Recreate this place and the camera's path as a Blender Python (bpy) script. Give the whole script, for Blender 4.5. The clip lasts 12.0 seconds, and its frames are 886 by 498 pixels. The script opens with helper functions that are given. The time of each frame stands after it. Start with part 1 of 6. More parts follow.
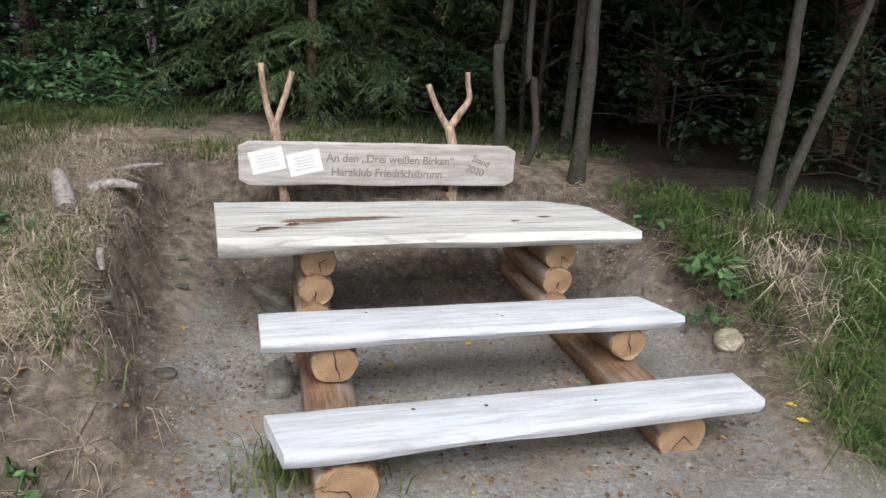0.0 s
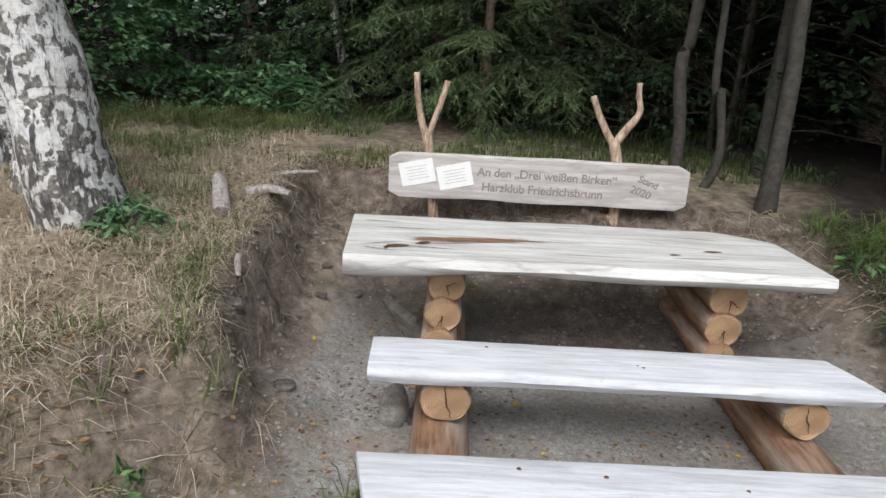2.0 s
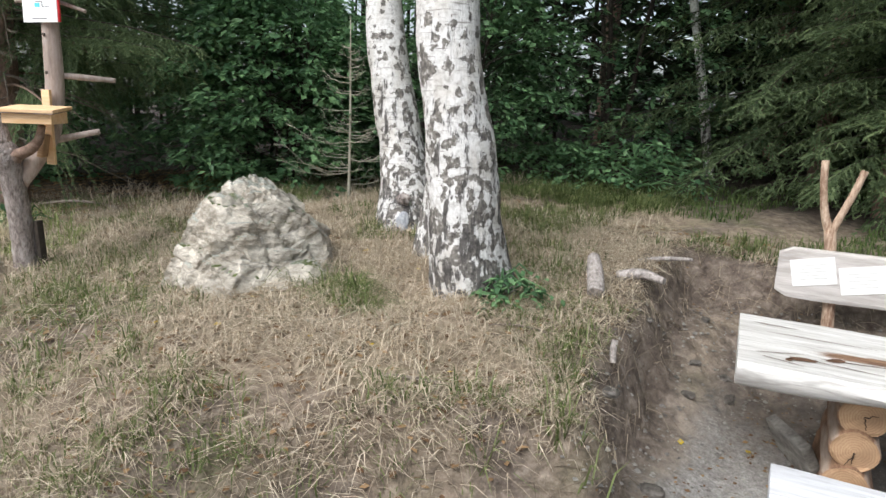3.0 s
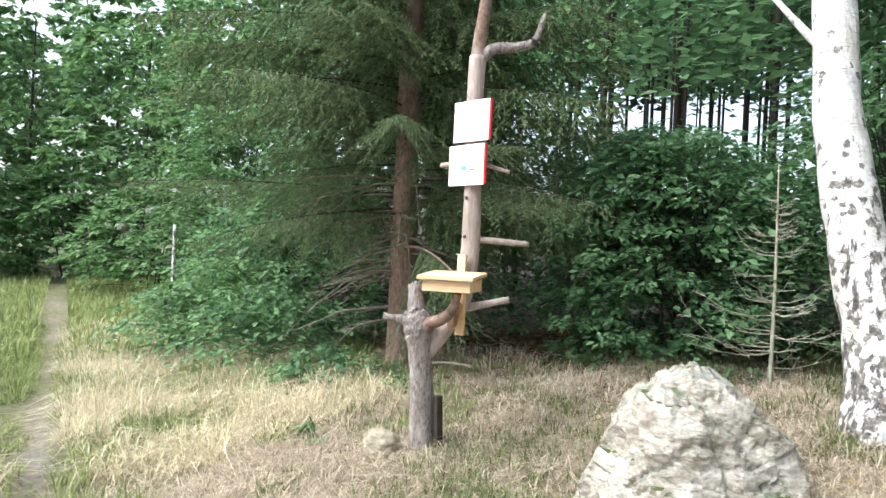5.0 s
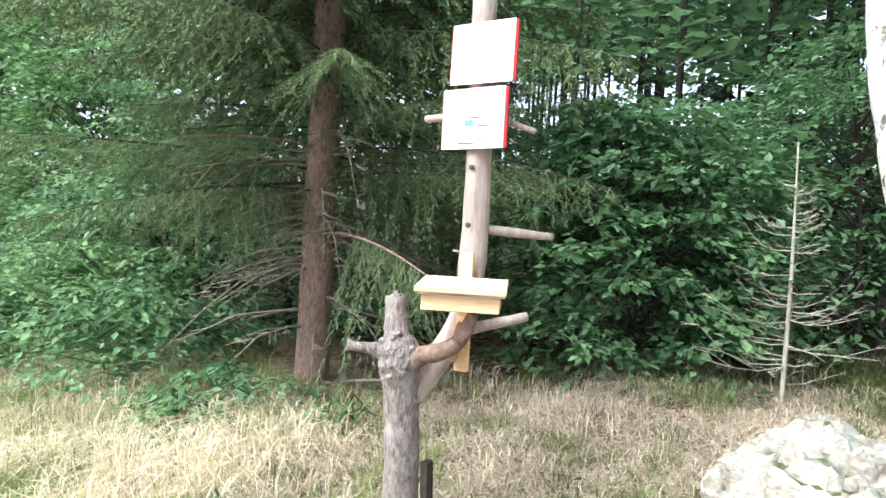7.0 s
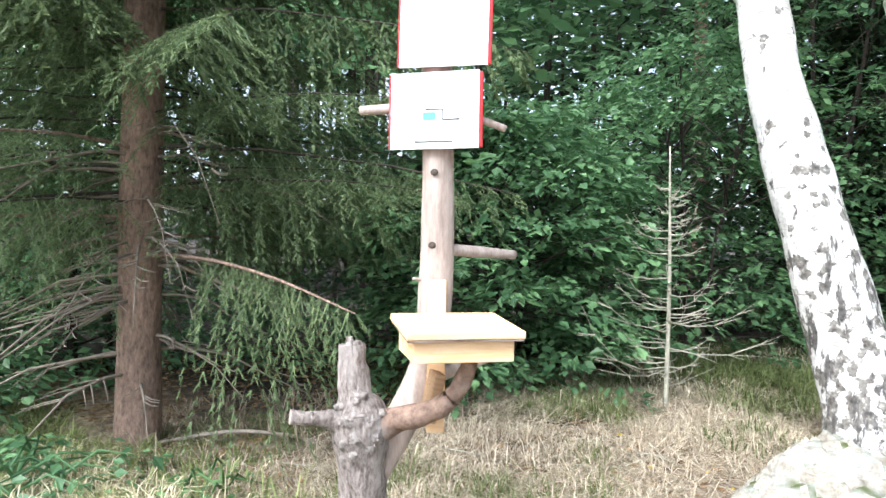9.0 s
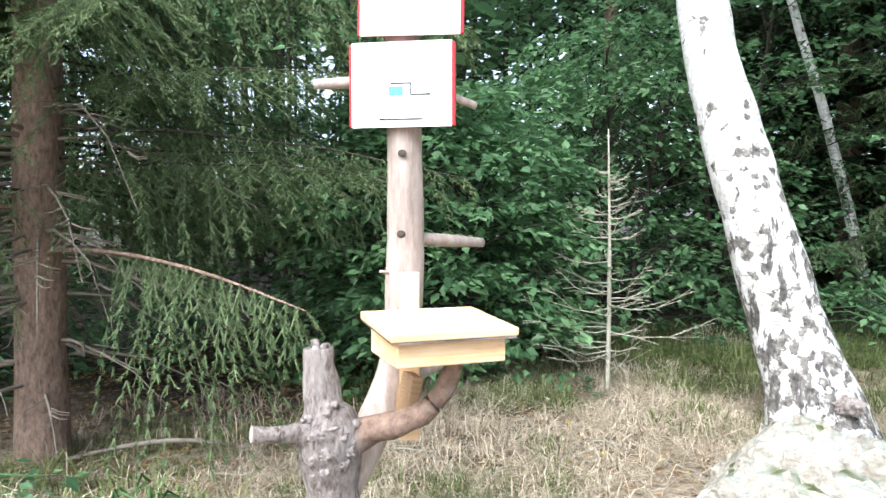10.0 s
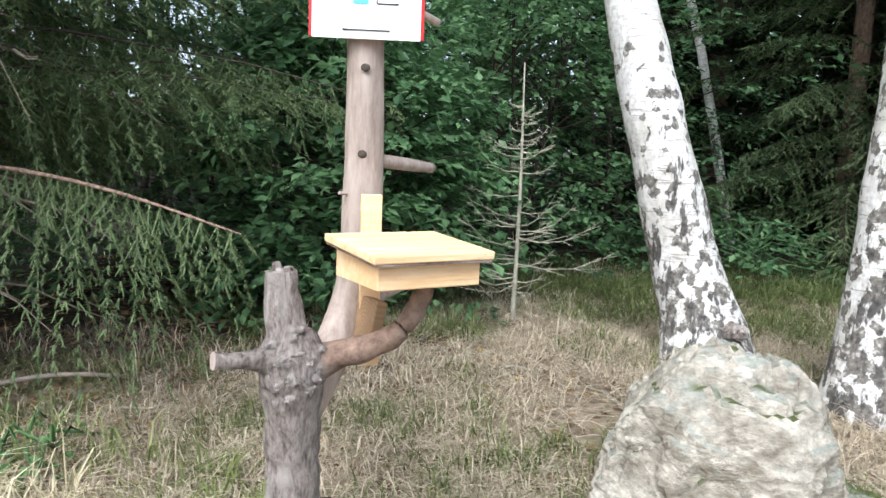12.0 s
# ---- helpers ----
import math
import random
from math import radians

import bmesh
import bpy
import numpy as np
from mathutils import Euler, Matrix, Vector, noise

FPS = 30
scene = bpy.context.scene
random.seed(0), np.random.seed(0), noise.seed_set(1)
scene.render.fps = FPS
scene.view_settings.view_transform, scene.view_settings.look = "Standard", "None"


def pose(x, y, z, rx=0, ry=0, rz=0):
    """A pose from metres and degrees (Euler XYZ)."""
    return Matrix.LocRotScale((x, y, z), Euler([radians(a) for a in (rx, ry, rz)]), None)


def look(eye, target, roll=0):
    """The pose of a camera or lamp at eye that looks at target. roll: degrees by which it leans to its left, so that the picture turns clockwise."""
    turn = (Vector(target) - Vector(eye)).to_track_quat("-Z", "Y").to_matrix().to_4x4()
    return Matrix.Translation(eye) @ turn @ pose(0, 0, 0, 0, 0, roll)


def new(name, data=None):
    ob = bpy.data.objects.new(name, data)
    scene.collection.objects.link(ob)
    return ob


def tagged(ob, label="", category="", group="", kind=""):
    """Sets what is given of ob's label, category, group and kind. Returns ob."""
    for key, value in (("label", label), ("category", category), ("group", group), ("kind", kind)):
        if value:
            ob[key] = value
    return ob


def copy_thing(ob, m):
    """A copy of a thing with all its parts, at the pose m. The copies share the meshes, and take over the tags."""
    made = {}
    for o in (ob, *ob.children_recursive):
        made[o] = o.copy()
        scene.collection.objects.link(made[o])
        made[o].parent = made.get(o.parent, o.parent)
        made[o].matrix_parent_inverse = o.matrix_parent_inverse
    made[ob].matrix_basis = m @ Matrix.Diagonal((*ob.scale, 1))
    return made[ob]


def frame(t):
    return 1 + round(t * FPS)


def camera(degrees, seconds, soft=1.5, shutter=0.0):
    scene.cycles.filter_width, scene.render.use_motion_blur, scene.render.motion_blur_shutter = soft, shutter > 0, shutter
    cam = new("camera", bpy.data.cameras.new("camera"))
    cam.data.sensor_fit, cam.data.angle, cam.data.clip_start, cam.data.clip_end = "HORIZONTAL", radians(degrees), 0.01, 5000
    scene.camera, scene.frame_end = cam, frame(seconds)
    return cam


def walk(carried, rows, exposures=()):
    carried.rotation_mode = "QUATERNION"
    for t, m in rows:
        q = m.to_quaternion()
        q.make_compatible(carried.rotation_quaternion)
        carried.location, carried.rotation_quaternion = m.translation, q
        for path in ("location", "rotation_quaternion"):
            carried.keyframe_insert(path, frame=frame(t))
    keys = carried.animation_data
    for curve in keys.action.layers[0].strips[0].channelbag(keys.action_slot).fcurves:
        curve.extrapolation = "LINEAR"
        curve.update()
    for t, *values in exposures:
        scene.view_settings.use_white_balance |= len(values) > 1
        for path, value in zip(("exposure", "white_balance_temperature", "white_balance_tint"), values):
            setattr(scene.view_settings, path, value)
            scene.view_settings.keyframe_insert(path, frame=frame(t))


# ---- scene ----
cam = camera(67.2, 12.0)
PATH = [
    (0, (-0.095, -0.024, 1.521), (-0.035, 1.889, 0.941), 3.3),
    (0.5, (-0.015, 0.193, 1.497), (-0.015, 2.088, 0.857), 2.0),
    (1, (0.078, 0.305, 1.521), (0.048, 2.184, 0.837), 1.8),
    (1.5, (0.119, 0.301, 1.53), (-0.082, 2.192, 0.91), 2.5),
    (2, (0.09, 0.291, 1.528), (-0.393, 2.142, 0.943), 2.8),
    (2.5, (-0.007, 0.287, 1.545), (-0.896, 1.996, 1.01), 2.8),
    (3, (-0.205, 0.241, 1.573), (-1.526, 1.681, 1.148), 2.4),
    (3.5, (-0.434, 0.171, 1.548), (-2.004, 1.384, 1.292), 2.6),
    (3.7, (-0.53, 0.157, 1.577), (-2.169, 1.284, 1.365), 2.2),
    (5.3, (-1.437, 0.23, 1.614), (-3.318, 0.907, 1.612), 2.4),
    (5.5, (-1.568, 0.232, 1.62), (-3.436, 0.946, 1.625), 2.2),
    (6, (-1.938, 0.282, 1.605), (-3.806, 0.998, 1.607), 2.3),
    (6.5, (-2.25, 0.269, 1.584), (-4.069, 1.095, 1.491), 2.6),
    (7, (-2.55, 0.208, 1.624), (-4.237, 1.281, 1.574), 3.1),
    (7.2, (-2.651, 0.218, 1.629), (-4.298, 1.352, 1.601), 3.0),
    (8.8, (-3.264, 0.085, 1.66), (-4.559, 1.609, 1.66), 1.0),
    (9, (-3.328, 0.101, 1.657), (-4.565, 1.672, 1.644), 0.9),
    (9.5, (-3.48, 0.164, 1.662), (-4.571, 1.84, 1.642), -0.1),
    (10, (-3.561, 0.146, 1.662), (-4.574, 1.87, 1.609), -0.1),
    (10.5, (-3.594, 0.107, 1.657), (-4.484, 1.895, 1.551), 0.2),
    (11, (-3.6, 0.104, 1.65), (-4.254, 1.986, 1.471), 1.2),
    (11.5, (-3.662, 0.082, 1.646), (-4.186, 2.002, 1.443), 2.0),
    (12, (-3.774, 0.085, 1.628), (-4.438, 1.956, 1.388), 2.1),
]
walk(cam, [(t, look(eye, target, roll)) for t, eye, target, roll in PATH],
     exposures=[(0.0, 0.52, 6150, 10), (1.0, 0.36, 6150, 10), (2.0, 0.45, 6150, 10), (2.5, 0.62, 6200, 10), (3.5, 1.05, 6200, 9), (5.5, 1.7, 6000, 8), (7.0, 1.9, 5950, 8), (9.0, 1.98, 5850, 8), (10.5, 1.78, 5850, 8), (11.5, 1.4, 5900, 8), (12.0, 1.3, 5900, 8)])

# ---- light ----
world = bpy.data.worlds.new("overcast_sky")
scene.world = world
world.use_nodes = True
wn = world.node_tree
wn.nodes.clear()
sky = wn.nodes.new("ShaderNodeTexSky")
sky.sky_type = "NISHITA"
sky.sun_disc = False
sky.sun_elevation, sky.sun_rotation = radians(50), radians(200)
sky.dust_density = 4.0
grey = wn.nodes.new("ShaderNodeHueSaturation")
grey.inputs["Saturation"].default_value = 0.5
bg = wn.nodes.new("ShaderNodeBackground")
bg.inputs["Strength"].default_value = 0.15
wo = wn.nodes.new("ShaderNodeOutputWorld")
wn.links.new(sky.outputs[0], grey.inputs["Color"])
wn.links.new(grey.outputs[0], bg.inputs["Color"])
wn.links.new(bg.outputs[0], wo.inputs[0])
sun_data = bpy.data.lights.new("sun", "SUN")
sun_data.energy, sun_data.angle, sun_data.color = 1.5, radians(25), (1.0, 0.98, 0.95)
sun = new("sun", sun_data)
sun.matrix_world = look((0, 0, 30), (Vector((0, 0, 30)) + Vector((math.sin(radians(20)) * -0.64, 0.64 * math.cos(radians(20)), -0.77))))

# ---- materials ----
RNG = np.random.RandomState(5)


def shader(name):
    m = bpy.data.materials.new(name)
    m.use_nodes = True
    nt = m.node_tree
    p = nt.nodes["Principled BSDF"]
    p.inputs["Specular IOR Level"].default_value = 0.25
    return m, nt, p


def add_node(nt, kind, **inputs):
    n = nt.nodes.new("ShaderNode" + kind)
    for k, v in inputs.items():
        n.inputs[k.replace("_", " ")].default_value = v
    return n


def ramp(nt, fac, stops):
    r = nt.nodes.new("ShaderNodeValToRGB")
    els = r.color_ramp.elements
    while len(els) < len(stops):
        els.new(0.5)
    for e, (pos, col) in zip(els, stops):
        e.position = pos
        e.color = (*col, 1) if len(col) == 3 else col
    nt.links.new(fac, r.inputs[0])
    return r.outputs[0]


def mapped(nt, scale=(1, 1, 1), coord="Object"):
    tc = nt.nodes.new("ShaderNodeTexCoord")
    mp = nt.nodes.new("ShaderNodeMapping")
    mp.inputs["Scale"].default_value = scale
    nt.links.new(tc.outputs[coord], mp.inputs[0])
    return mp.outputs[0]


def noise_tex(nt, vec, scale, detail=5.0, rough=0.6):
    n = add_node(nt, "TexNoise", Scale=scale, Detail=detail, Roughness=rough)
    nt.links.new(vec, n.inputs["Vector"])
    return n.outputs["Fac"]


def mixed(nt, fac, a, b, blend="MIX"):
    n = nt.nodes.new("ShaderNodeMix")
    n.data_type, n.blend_type = "RGBA", blend
    for sock, val in ((n.inputs[0], fac), (n.inputs[6], a), (n.inputs[7], b)):
        if isinstance(val, bpy.types.NodeSocket):
            nt.links.new(val, sock)
        else:
            sock.default_value = val if not isinstance(val, tuple) else (*val[:3], 1)
    return n.outputs[2]


def bumped(nt, p, height, strength=0.4, distance=0.01):
    b = add_node(nt, "Bump", Strength=strength, Distance=distance)
    nt.links.new(height, b.inputs["Height"])
    nt.links.new(b.outputs[0], p.inputs["Normal"])


def two_scale(name, dark, light, big, fine, roughness=0.85, bump=0.4, dist=0.01, stretch=(1, 1, 1), patch=None):
    """A surface of two colours that varies at two scales, with relief from the finer one."""
    m, nt, p = shader(name)
    v = mapped(nt, stretch)
    a, b = noise_tex(nt, v, big), noise_tex(nt, v, fine, 8, 0.7)
    mid = tuple((x + y) / 2 for x, y in zip(dark, light))
    col = ramp(nt, b, [(0.3, dark), (0.5, mid), (0.72, light)])
    if patch:
        col = mixed(nt, ramp(nt, a, [(0.5, (0, 0, 0)), (0.66, (1, 1, 1))]), col, patch)
    else:
        col = mixed(nt, 0.5, col, ramp(nt, a, [(0.35, (0.6, 0.6, 0.6)), (0.65, (1.3, 1.3, 1.3))]), "MULTIPLY")
    nt.links.new(col, p.inputs["Base Color"])
    p.inputs["Roughness"].default_value = roughness
    bumped(nt, p, b, bump, dist)
    return m


def leafy(name, dark, light, through_light=0.3, rough=0.6):
    """Leaves, needles or blades: each one its own tint, some light passes through."""
    m, nt, p = shader(name)
    g = nt.nodes.new("ShaderNodeNewGeometry")
    oi = nt.nodes.new("ShaderNodeObjectInfo")
    add = nt.nodes.new("ShaderNodeMath")
    add.operation = "ADD"
    sc = nt.nodes.new("ShaderNodeMath")
    sc.operation, sc.inputs[1].default_value = "MULTIPLY", 0.25
    nt.links.new(oi.outputs["Random"], sc.inputs[0])
    nt.links.new(g.outputs["Random Per Island"], add.inputs[0])
    nt.links.new(sc.outputs[0], add.inputs[1])
    col = ramp(nt, add.outputs[0], [(0.0, dark), (0.7, tuple((a + b) / 2 for a, b in zip(dark, light))), (1.1, light)])
    nt.links.new(col, p.inputs["Base Color"])
    p.inputs["Roughness"].default_value = rough
    tr = nt.nodes.new("ShaderNodeBsdfTranslucent")
    nt.links.new(col, tr.inputs["Color"])
    mx = add_node(nt, "MixShader", Fac=through_light)
    nt.links.new(p.outputs[0], mx.inputs[1])
    nt.links.new(tr.outputs[0], mx.inputs[2])
    nt.links.new(mx.outputs[0], nt.nodes["Material Output"].inputs["Surface"])
    return m


def weathered_wood(name, base, light, grain_dark, along=(1.2, 14, 14), wave=0.35, stain=None, cathedral=0.35):
    """Sawn wood with its long direction on x: streaks, arched grain and grey wear. stain: (x, y, half length, half width) of a brown rotten streak."""
    m, nt, p = shader(name)
    v = mapped(nt, along)
    streak = noise_tex(nt, v, 2.2, 8, 0.65)
    fine = noise_tex(nt, mapped(nt, (along[0] * 3, along[1] * 6, along[2] * 6)), 3.0, 6, 0.7)
    wear = noise_tex(nt, mapped(nt, (1.0, 3.0, 3.0)), 4.0, 6, 0.65)
    col = ramp(nt, streak, [(0.26, tuple(0.4 * a + 0.6 * b for a, b in zip(grain_dark, base))), (0.42, base), (0.62, light)])
    w = add_node(nt, "TexWave", Scale=11.0, Distortion=9.0, Detail=3.0)
    w.inputs["Detail Scale"].default_value = 1.3
    w.bands_direction = "Y"
    nt.links.new(mapped(nt, (0.22, 1.0, 1.0)), w.inputs["Vector"])
    arch = ramp(nt, w.outputs["Fac"], [(0.0, (1, 1, 1)), (0.22, (0, 0, 0))])
    spread = mixed(nt, 1.0, arch, ramp(nt, wear, [(0.42, (0, 0, 0)), (0.56, (cathedral, cathedral, cathedral))]), "MULTIPLY")
    col = mixed(nt, spread, col, grain_dark)
    hair = noise_tex(nt, mapped(nt, (3.0, 120, 120)), 1.6, 4, 0.6)
    col = mixed(nt, ramp(nt, hair, [(0.60, (0, 0, 0)), (0.66, (wave, wave, wave))]), col, grain_dark)
    crumbs = noise_tex(nt, mapped(nt, (9, 14, 14)), 3.0, 6, 0.75)
    col = mixed(nt, ramp(nt, crumbs, [(0.60, (0, 0, 0)), (0.68, (0.5, 0.5, 0.5))]), col, tuple(0.5 * (a + b) for a, b in zip(grain_dark, base)))
    col = mixed(nt, ramp(nt, wear, [(0.56, (0, 0, 0)), (0.72, (0.45, 0.45, 0.45))]), col, tuple(c * 0.68 for c in base))
    if stain:
        x, y, a, b = stain
        tc = nt.nodes.new("ShaderNodeTexCoord")
        mp = nt.nodes.new("ShaderNodeMapping")
        mp.vector_type = "TEXTURE"
        mp.inputs["Location"].default_value, mp.inputs["Scale"].default_value, mp.inputs["Rotation"].default_value = (x, y, 0), (a, b, 9), (0, 0, radians(6))
        nt.links.new(tc.outputs["Object"], mp.inputs[0])
        ln = nt.nodes.new("ShaderNodeVectorMath")
        ln.operation = "LENGTH"
        nt.links.new(mp.outputs[0], ln.inputs[0])
        ad = nt.nodes.new("ShaderNodeMath")
        ad.operation, ad.inputs[1].default_value = "MULTIPLY_ADD", -1.6
        nt.links.new(noise_tex(nt, mapped(nt, (5, 22, 1)), 1.6, 6, 0.7), ad.inputs[0])
        nt.links.new(ln.outputs["Value"], ad.inputs[2])
        brown = ramp(nt, fine, [(0.35, (0.07, 0.035, 0.02)), (0.6, (0.30, 0.18, 0.11))])
        col = mixed(nt, ramp(nt, ad.outputs[0], [(0.0, (1, 1, 1)), (0.35, (0, 0, 0))]), col, brown)
    nt.links.new(col, p.inputs["Base Color"])
    p.inputs["Roughness"].default_value = 0.75
    bumped(nt, p, hair, 0.45, 0.004)
    return m


def log_end(name, pale, dark):
    """The sawn end of a log whose long direction is x: rings and drying cracks."""
    m, nt, p = shader(name)
    v = mapped(nt, (0.0, 1, 1))
    w = add_node(nt, "TexWave", Scale=34.0, Distortion=5.0, Detail=3.0)
    w.wave_type, w.rings_direction = "RINGS", "X"
    nt.links.new(v, w.inputs["Vector"])
    n = noise_tex(nt, v, 22.0, 6, 0.7)
    rays = noise_tex(nt, mapped(nt, (0, 3, 3)), 3.5, 3)
    col = mixed(nt, 0.72, ramp(nt, w.outputs["Fac"], [(0.1, dark), (0.8, pale)]), ramp(nt, n, [(0.3, dark), (0.62, pale)]))
    col = mixed(nt, ramp(nt, rays, [(0.45, (0, 0, 0)), (0.65, (0.6, 0.6, 0.6))]), col, tuple(c * 0.75 for c in dark))
    nt.links.new(col, p.inputs["Base Color"])
    p.inputs["Roughness"].default_value = 0.8
    bumped(nt, p, n, 0.3, 0.004)
    return m


def birch_bark():
    """White bark with fine dark lines across, torn grey cracks that run upwards and black furrows towards the foot."""
    m, nt, p = shader("birch_bark")
    v = mapped(nt, (1, 1, 1))
    lines = noise_tex(nt, mapped(nt, (2.0, 2.0, 30)), 3.0, 5, 0.65)
    furrow = noise_tex(nt, mapped(nt, (1, 1, 0.28)), 22.0, 8, 0.65)
    blotch = noise_tex(nt, mapped(nt, (1, 1, 0.7)), 5.0, 4, 0.6)
    tone = noise_tex(nt, v, 38.0, 6)
    white = ramp(nt, tone, [(0.3, (0.40, 0.385, 0.36)), (0.55, (0.68, 0.67, 0.65))])
    white = mixed(nt, ramp(nt, blotch, [(0.5, (0, 0, 0)), (0.7, (0.6, 0.6, 0.6))]), white, (0.42, 0.38, 0.32))
    col = mixed(nt, ramp(nt, lines, [(0.58, (0, 0, 0)), (0.66, (0.8, 0.8, 0.8))]), white, (0.2, 0.18, 0.16))
    hgt = nt.nodes.new("ShaderNodeSeparateXYZ")
    nt.links.new(v, hgt.inputs[0])
    mr = nt.nodes.new("ShaderNodeMapRange")
    for k, val in (("From Min", 0.2), ("From Max", 2.6), ("To Min", 0.06), ("To Max", -0.05)):
        mr.inputs[k].default_value = val
    nt.links.new(hgt.outputs[2], mr.inputs[0])
    # dark rough lozenges, close together low down and rare above
    bend = nt.nodes.new("ShaderNodeVectorMath")
    bend.operation, bend.inputs[1].default_value = "MULTIPLY_ADD", (0.07, 0.07, 0.09)
    nz = add_node(nt, "TexNoise", Scale=16.0, Detail=5.0, Roughness=0.65)
    nt.links.new(v, nz.inputs["Vector"])
    nt.links.new(nz.outputs["Color"], bend.inputs[0])
    nt.links.new(mapped(nt, (1, 1, 0.85)), bend.inputs[2])
    cell = add_node(nt, "TexVoronoi", Scale=25.0)
    nt.links.new(bend.outputs[0], cell.inputs["Vector"])
    pick = nt.nodes.new("ShaderNodeSeparateColor")
    nt.links.new(cell.outputs["Color"], pick.inputs[0])
    share = nt.nodes.new("ShaderNodeMapRange")
    for key, val in (("From Min", 0.3), ("From Max", 2.0), ("To Min", 0.52), ("To Max", 0.04)):
        share.inputs[key].default_value = val
    nt.links.new(hgt.outputs[2], share.inputs[0])
    torn = nt.nodes.new("ShaderNodeMath")
    torn.operation = "LESS_THAN"
    nt.links.new(pick.outputs[0], torn.inputs[0])
    nt.links.new(share.outputs[0], torn.inputs[1])
    col = mixed(nt, torn.outputs[0], col, ramp(nt, tone, [(0.3, (0.05, 0.044, 0.04)), (0.55, (0.20, 0.185, 0.165)), (0.66, (0.50, 0.48, 0.45))]))
    deep = nt.nodes.new("ShaderNodeMath")
    deep.operation, deep.inputs[1].default_value = "MULTIPLY_ADD", 1.5
    nt.links.new(mr.outputs[0], deep.inputs[0])
    nt.links.new(furrow, deep.inputs[2])
    col = mixed(nt, ramp(nt, deep.outputs[0], [(0.58, (0, 0, 0)), (0.64, (1, 1, 1))]), col, ramp(nt, tone, [(0.3, (0.03, 0.028, 0.026)), (0.7, (0.15, 0.14, 0.13))]))
    nt.links.new(col, p.inputs["Base Color"])
    p.inputs["Roughness"].default_value = 0.7
    rough_bark = nt.nodes.new("ShaderNodeMath")
    rough_bark.operation, rough_bark.inputs[1].default_value = "MULTIPLY_ADD", -0.35
    nt.links.new(torn.outputs[0], rough_bark.inputs[0])
    nt.links.new(furrow, rough_bark.inputs[2])
    bumped(nt, p, rough_bark.outputs[0], 0.9, 0.025)
    return m


def ground_material():
    """Soil, gravel and dry turf, chosen by what covers each spot of the ground; humus with painted shade in the wood.
    """
    m, nt, p = shader("ground")
    v = mapped(nt, (1, 1, 1))
    cover = nt.nodes.new("ShaderNodeAttribute")
    cover.attribute_name = "cover"
    sep = nt.nodes.new("ShaderNodeSeparateColor")
    nt.links.new(cover.outputs["Color"], sep.inputs[0])
    n1, n2, n3 = noise_tex(nt, v, 1.7), noise_tex(nt, v, 14.0, 8, 0.7), noise_tex(nt, v, 150.0, 3, 0.8)
    soil = ramp(nt, n2, [(0.3, (0.055, 0.042, 0.033)), (0.5, (0.17, 0.135, 0.108)), (0.7, (0.34, 0.285, 0.235))])
    gravel = ramp(nt, n3, [(0.3, (0.12, 0.115, 0.11)), (0.5, (0.37, 0.36, 0.34)), (0.68, (0.70, 0.68, 0.65))])
    n4 = noise_tex(nt, v, 42.0, 10, 0.75)
    gravel = mixed(nt, 0.6, gravel, ramp(nt, n4, [(0.32, (0.13, 0.12, 0.11)), (0.5, (0.38, 0.365, 0.34)), (0.64, (0.68, 0.66, 0.63))]))
    gravel = mixed(nt, ramp(nt, n2, [(0.45, (0, 0, 0)), (0.75, (0.6, 0.6, 0.6))]), gravel, (0.11, 0.095, 0.08))
    turf = ramp(nt, n2, [(0.3, (0.13, 0.10, 0.075)), (0.5, (0.32, 0.255, 0.185)), (0.72, (0.54, 0.45, 0.34))])
    green = ramp(nt, n2, [(0.3, (0.05, 0.065, 0.02)), (0.7, (0.16, 0.19, 0.07))])
    turf = mixed(nt, ramp(nt, n1, [(0.5, (0, 0, 0)), (0.68, (0.6, 0.6, 0.6))]), turf, green)
    col = mixed(nt, sep.outputs[0], soil, gravel)
    col = mixed(nt, sep.outputs[1], col, turf)
    col = mixed(nt, sep.outputs[2], col, green)
    # Wood floor humus, coloured near black to include the shade on it.
    shaded_humus = ramp(nt, n2, [(0.3, (0.012, 0.009, 0.007)), (0.55, (0.035, 0.026, 0.02)), (0.75, (0.085, 0.06, 0.045))])
    col = mixed(nt, cover.outputs['Alpha'], col, shaded_humus)
    nt.links.new(col, p.inputs["Base Color"])
    p.inputs["Roughness"].default_value = 0.95
    add = nt.nodes.new("ShaderNodeMath")
    nt.links.new(n2, add.inputs[0])
    nt.links.new(n4, add.inputs[1])
    bumped(nt, p, add.outputs[0], 0.9, 0.025)
    return m


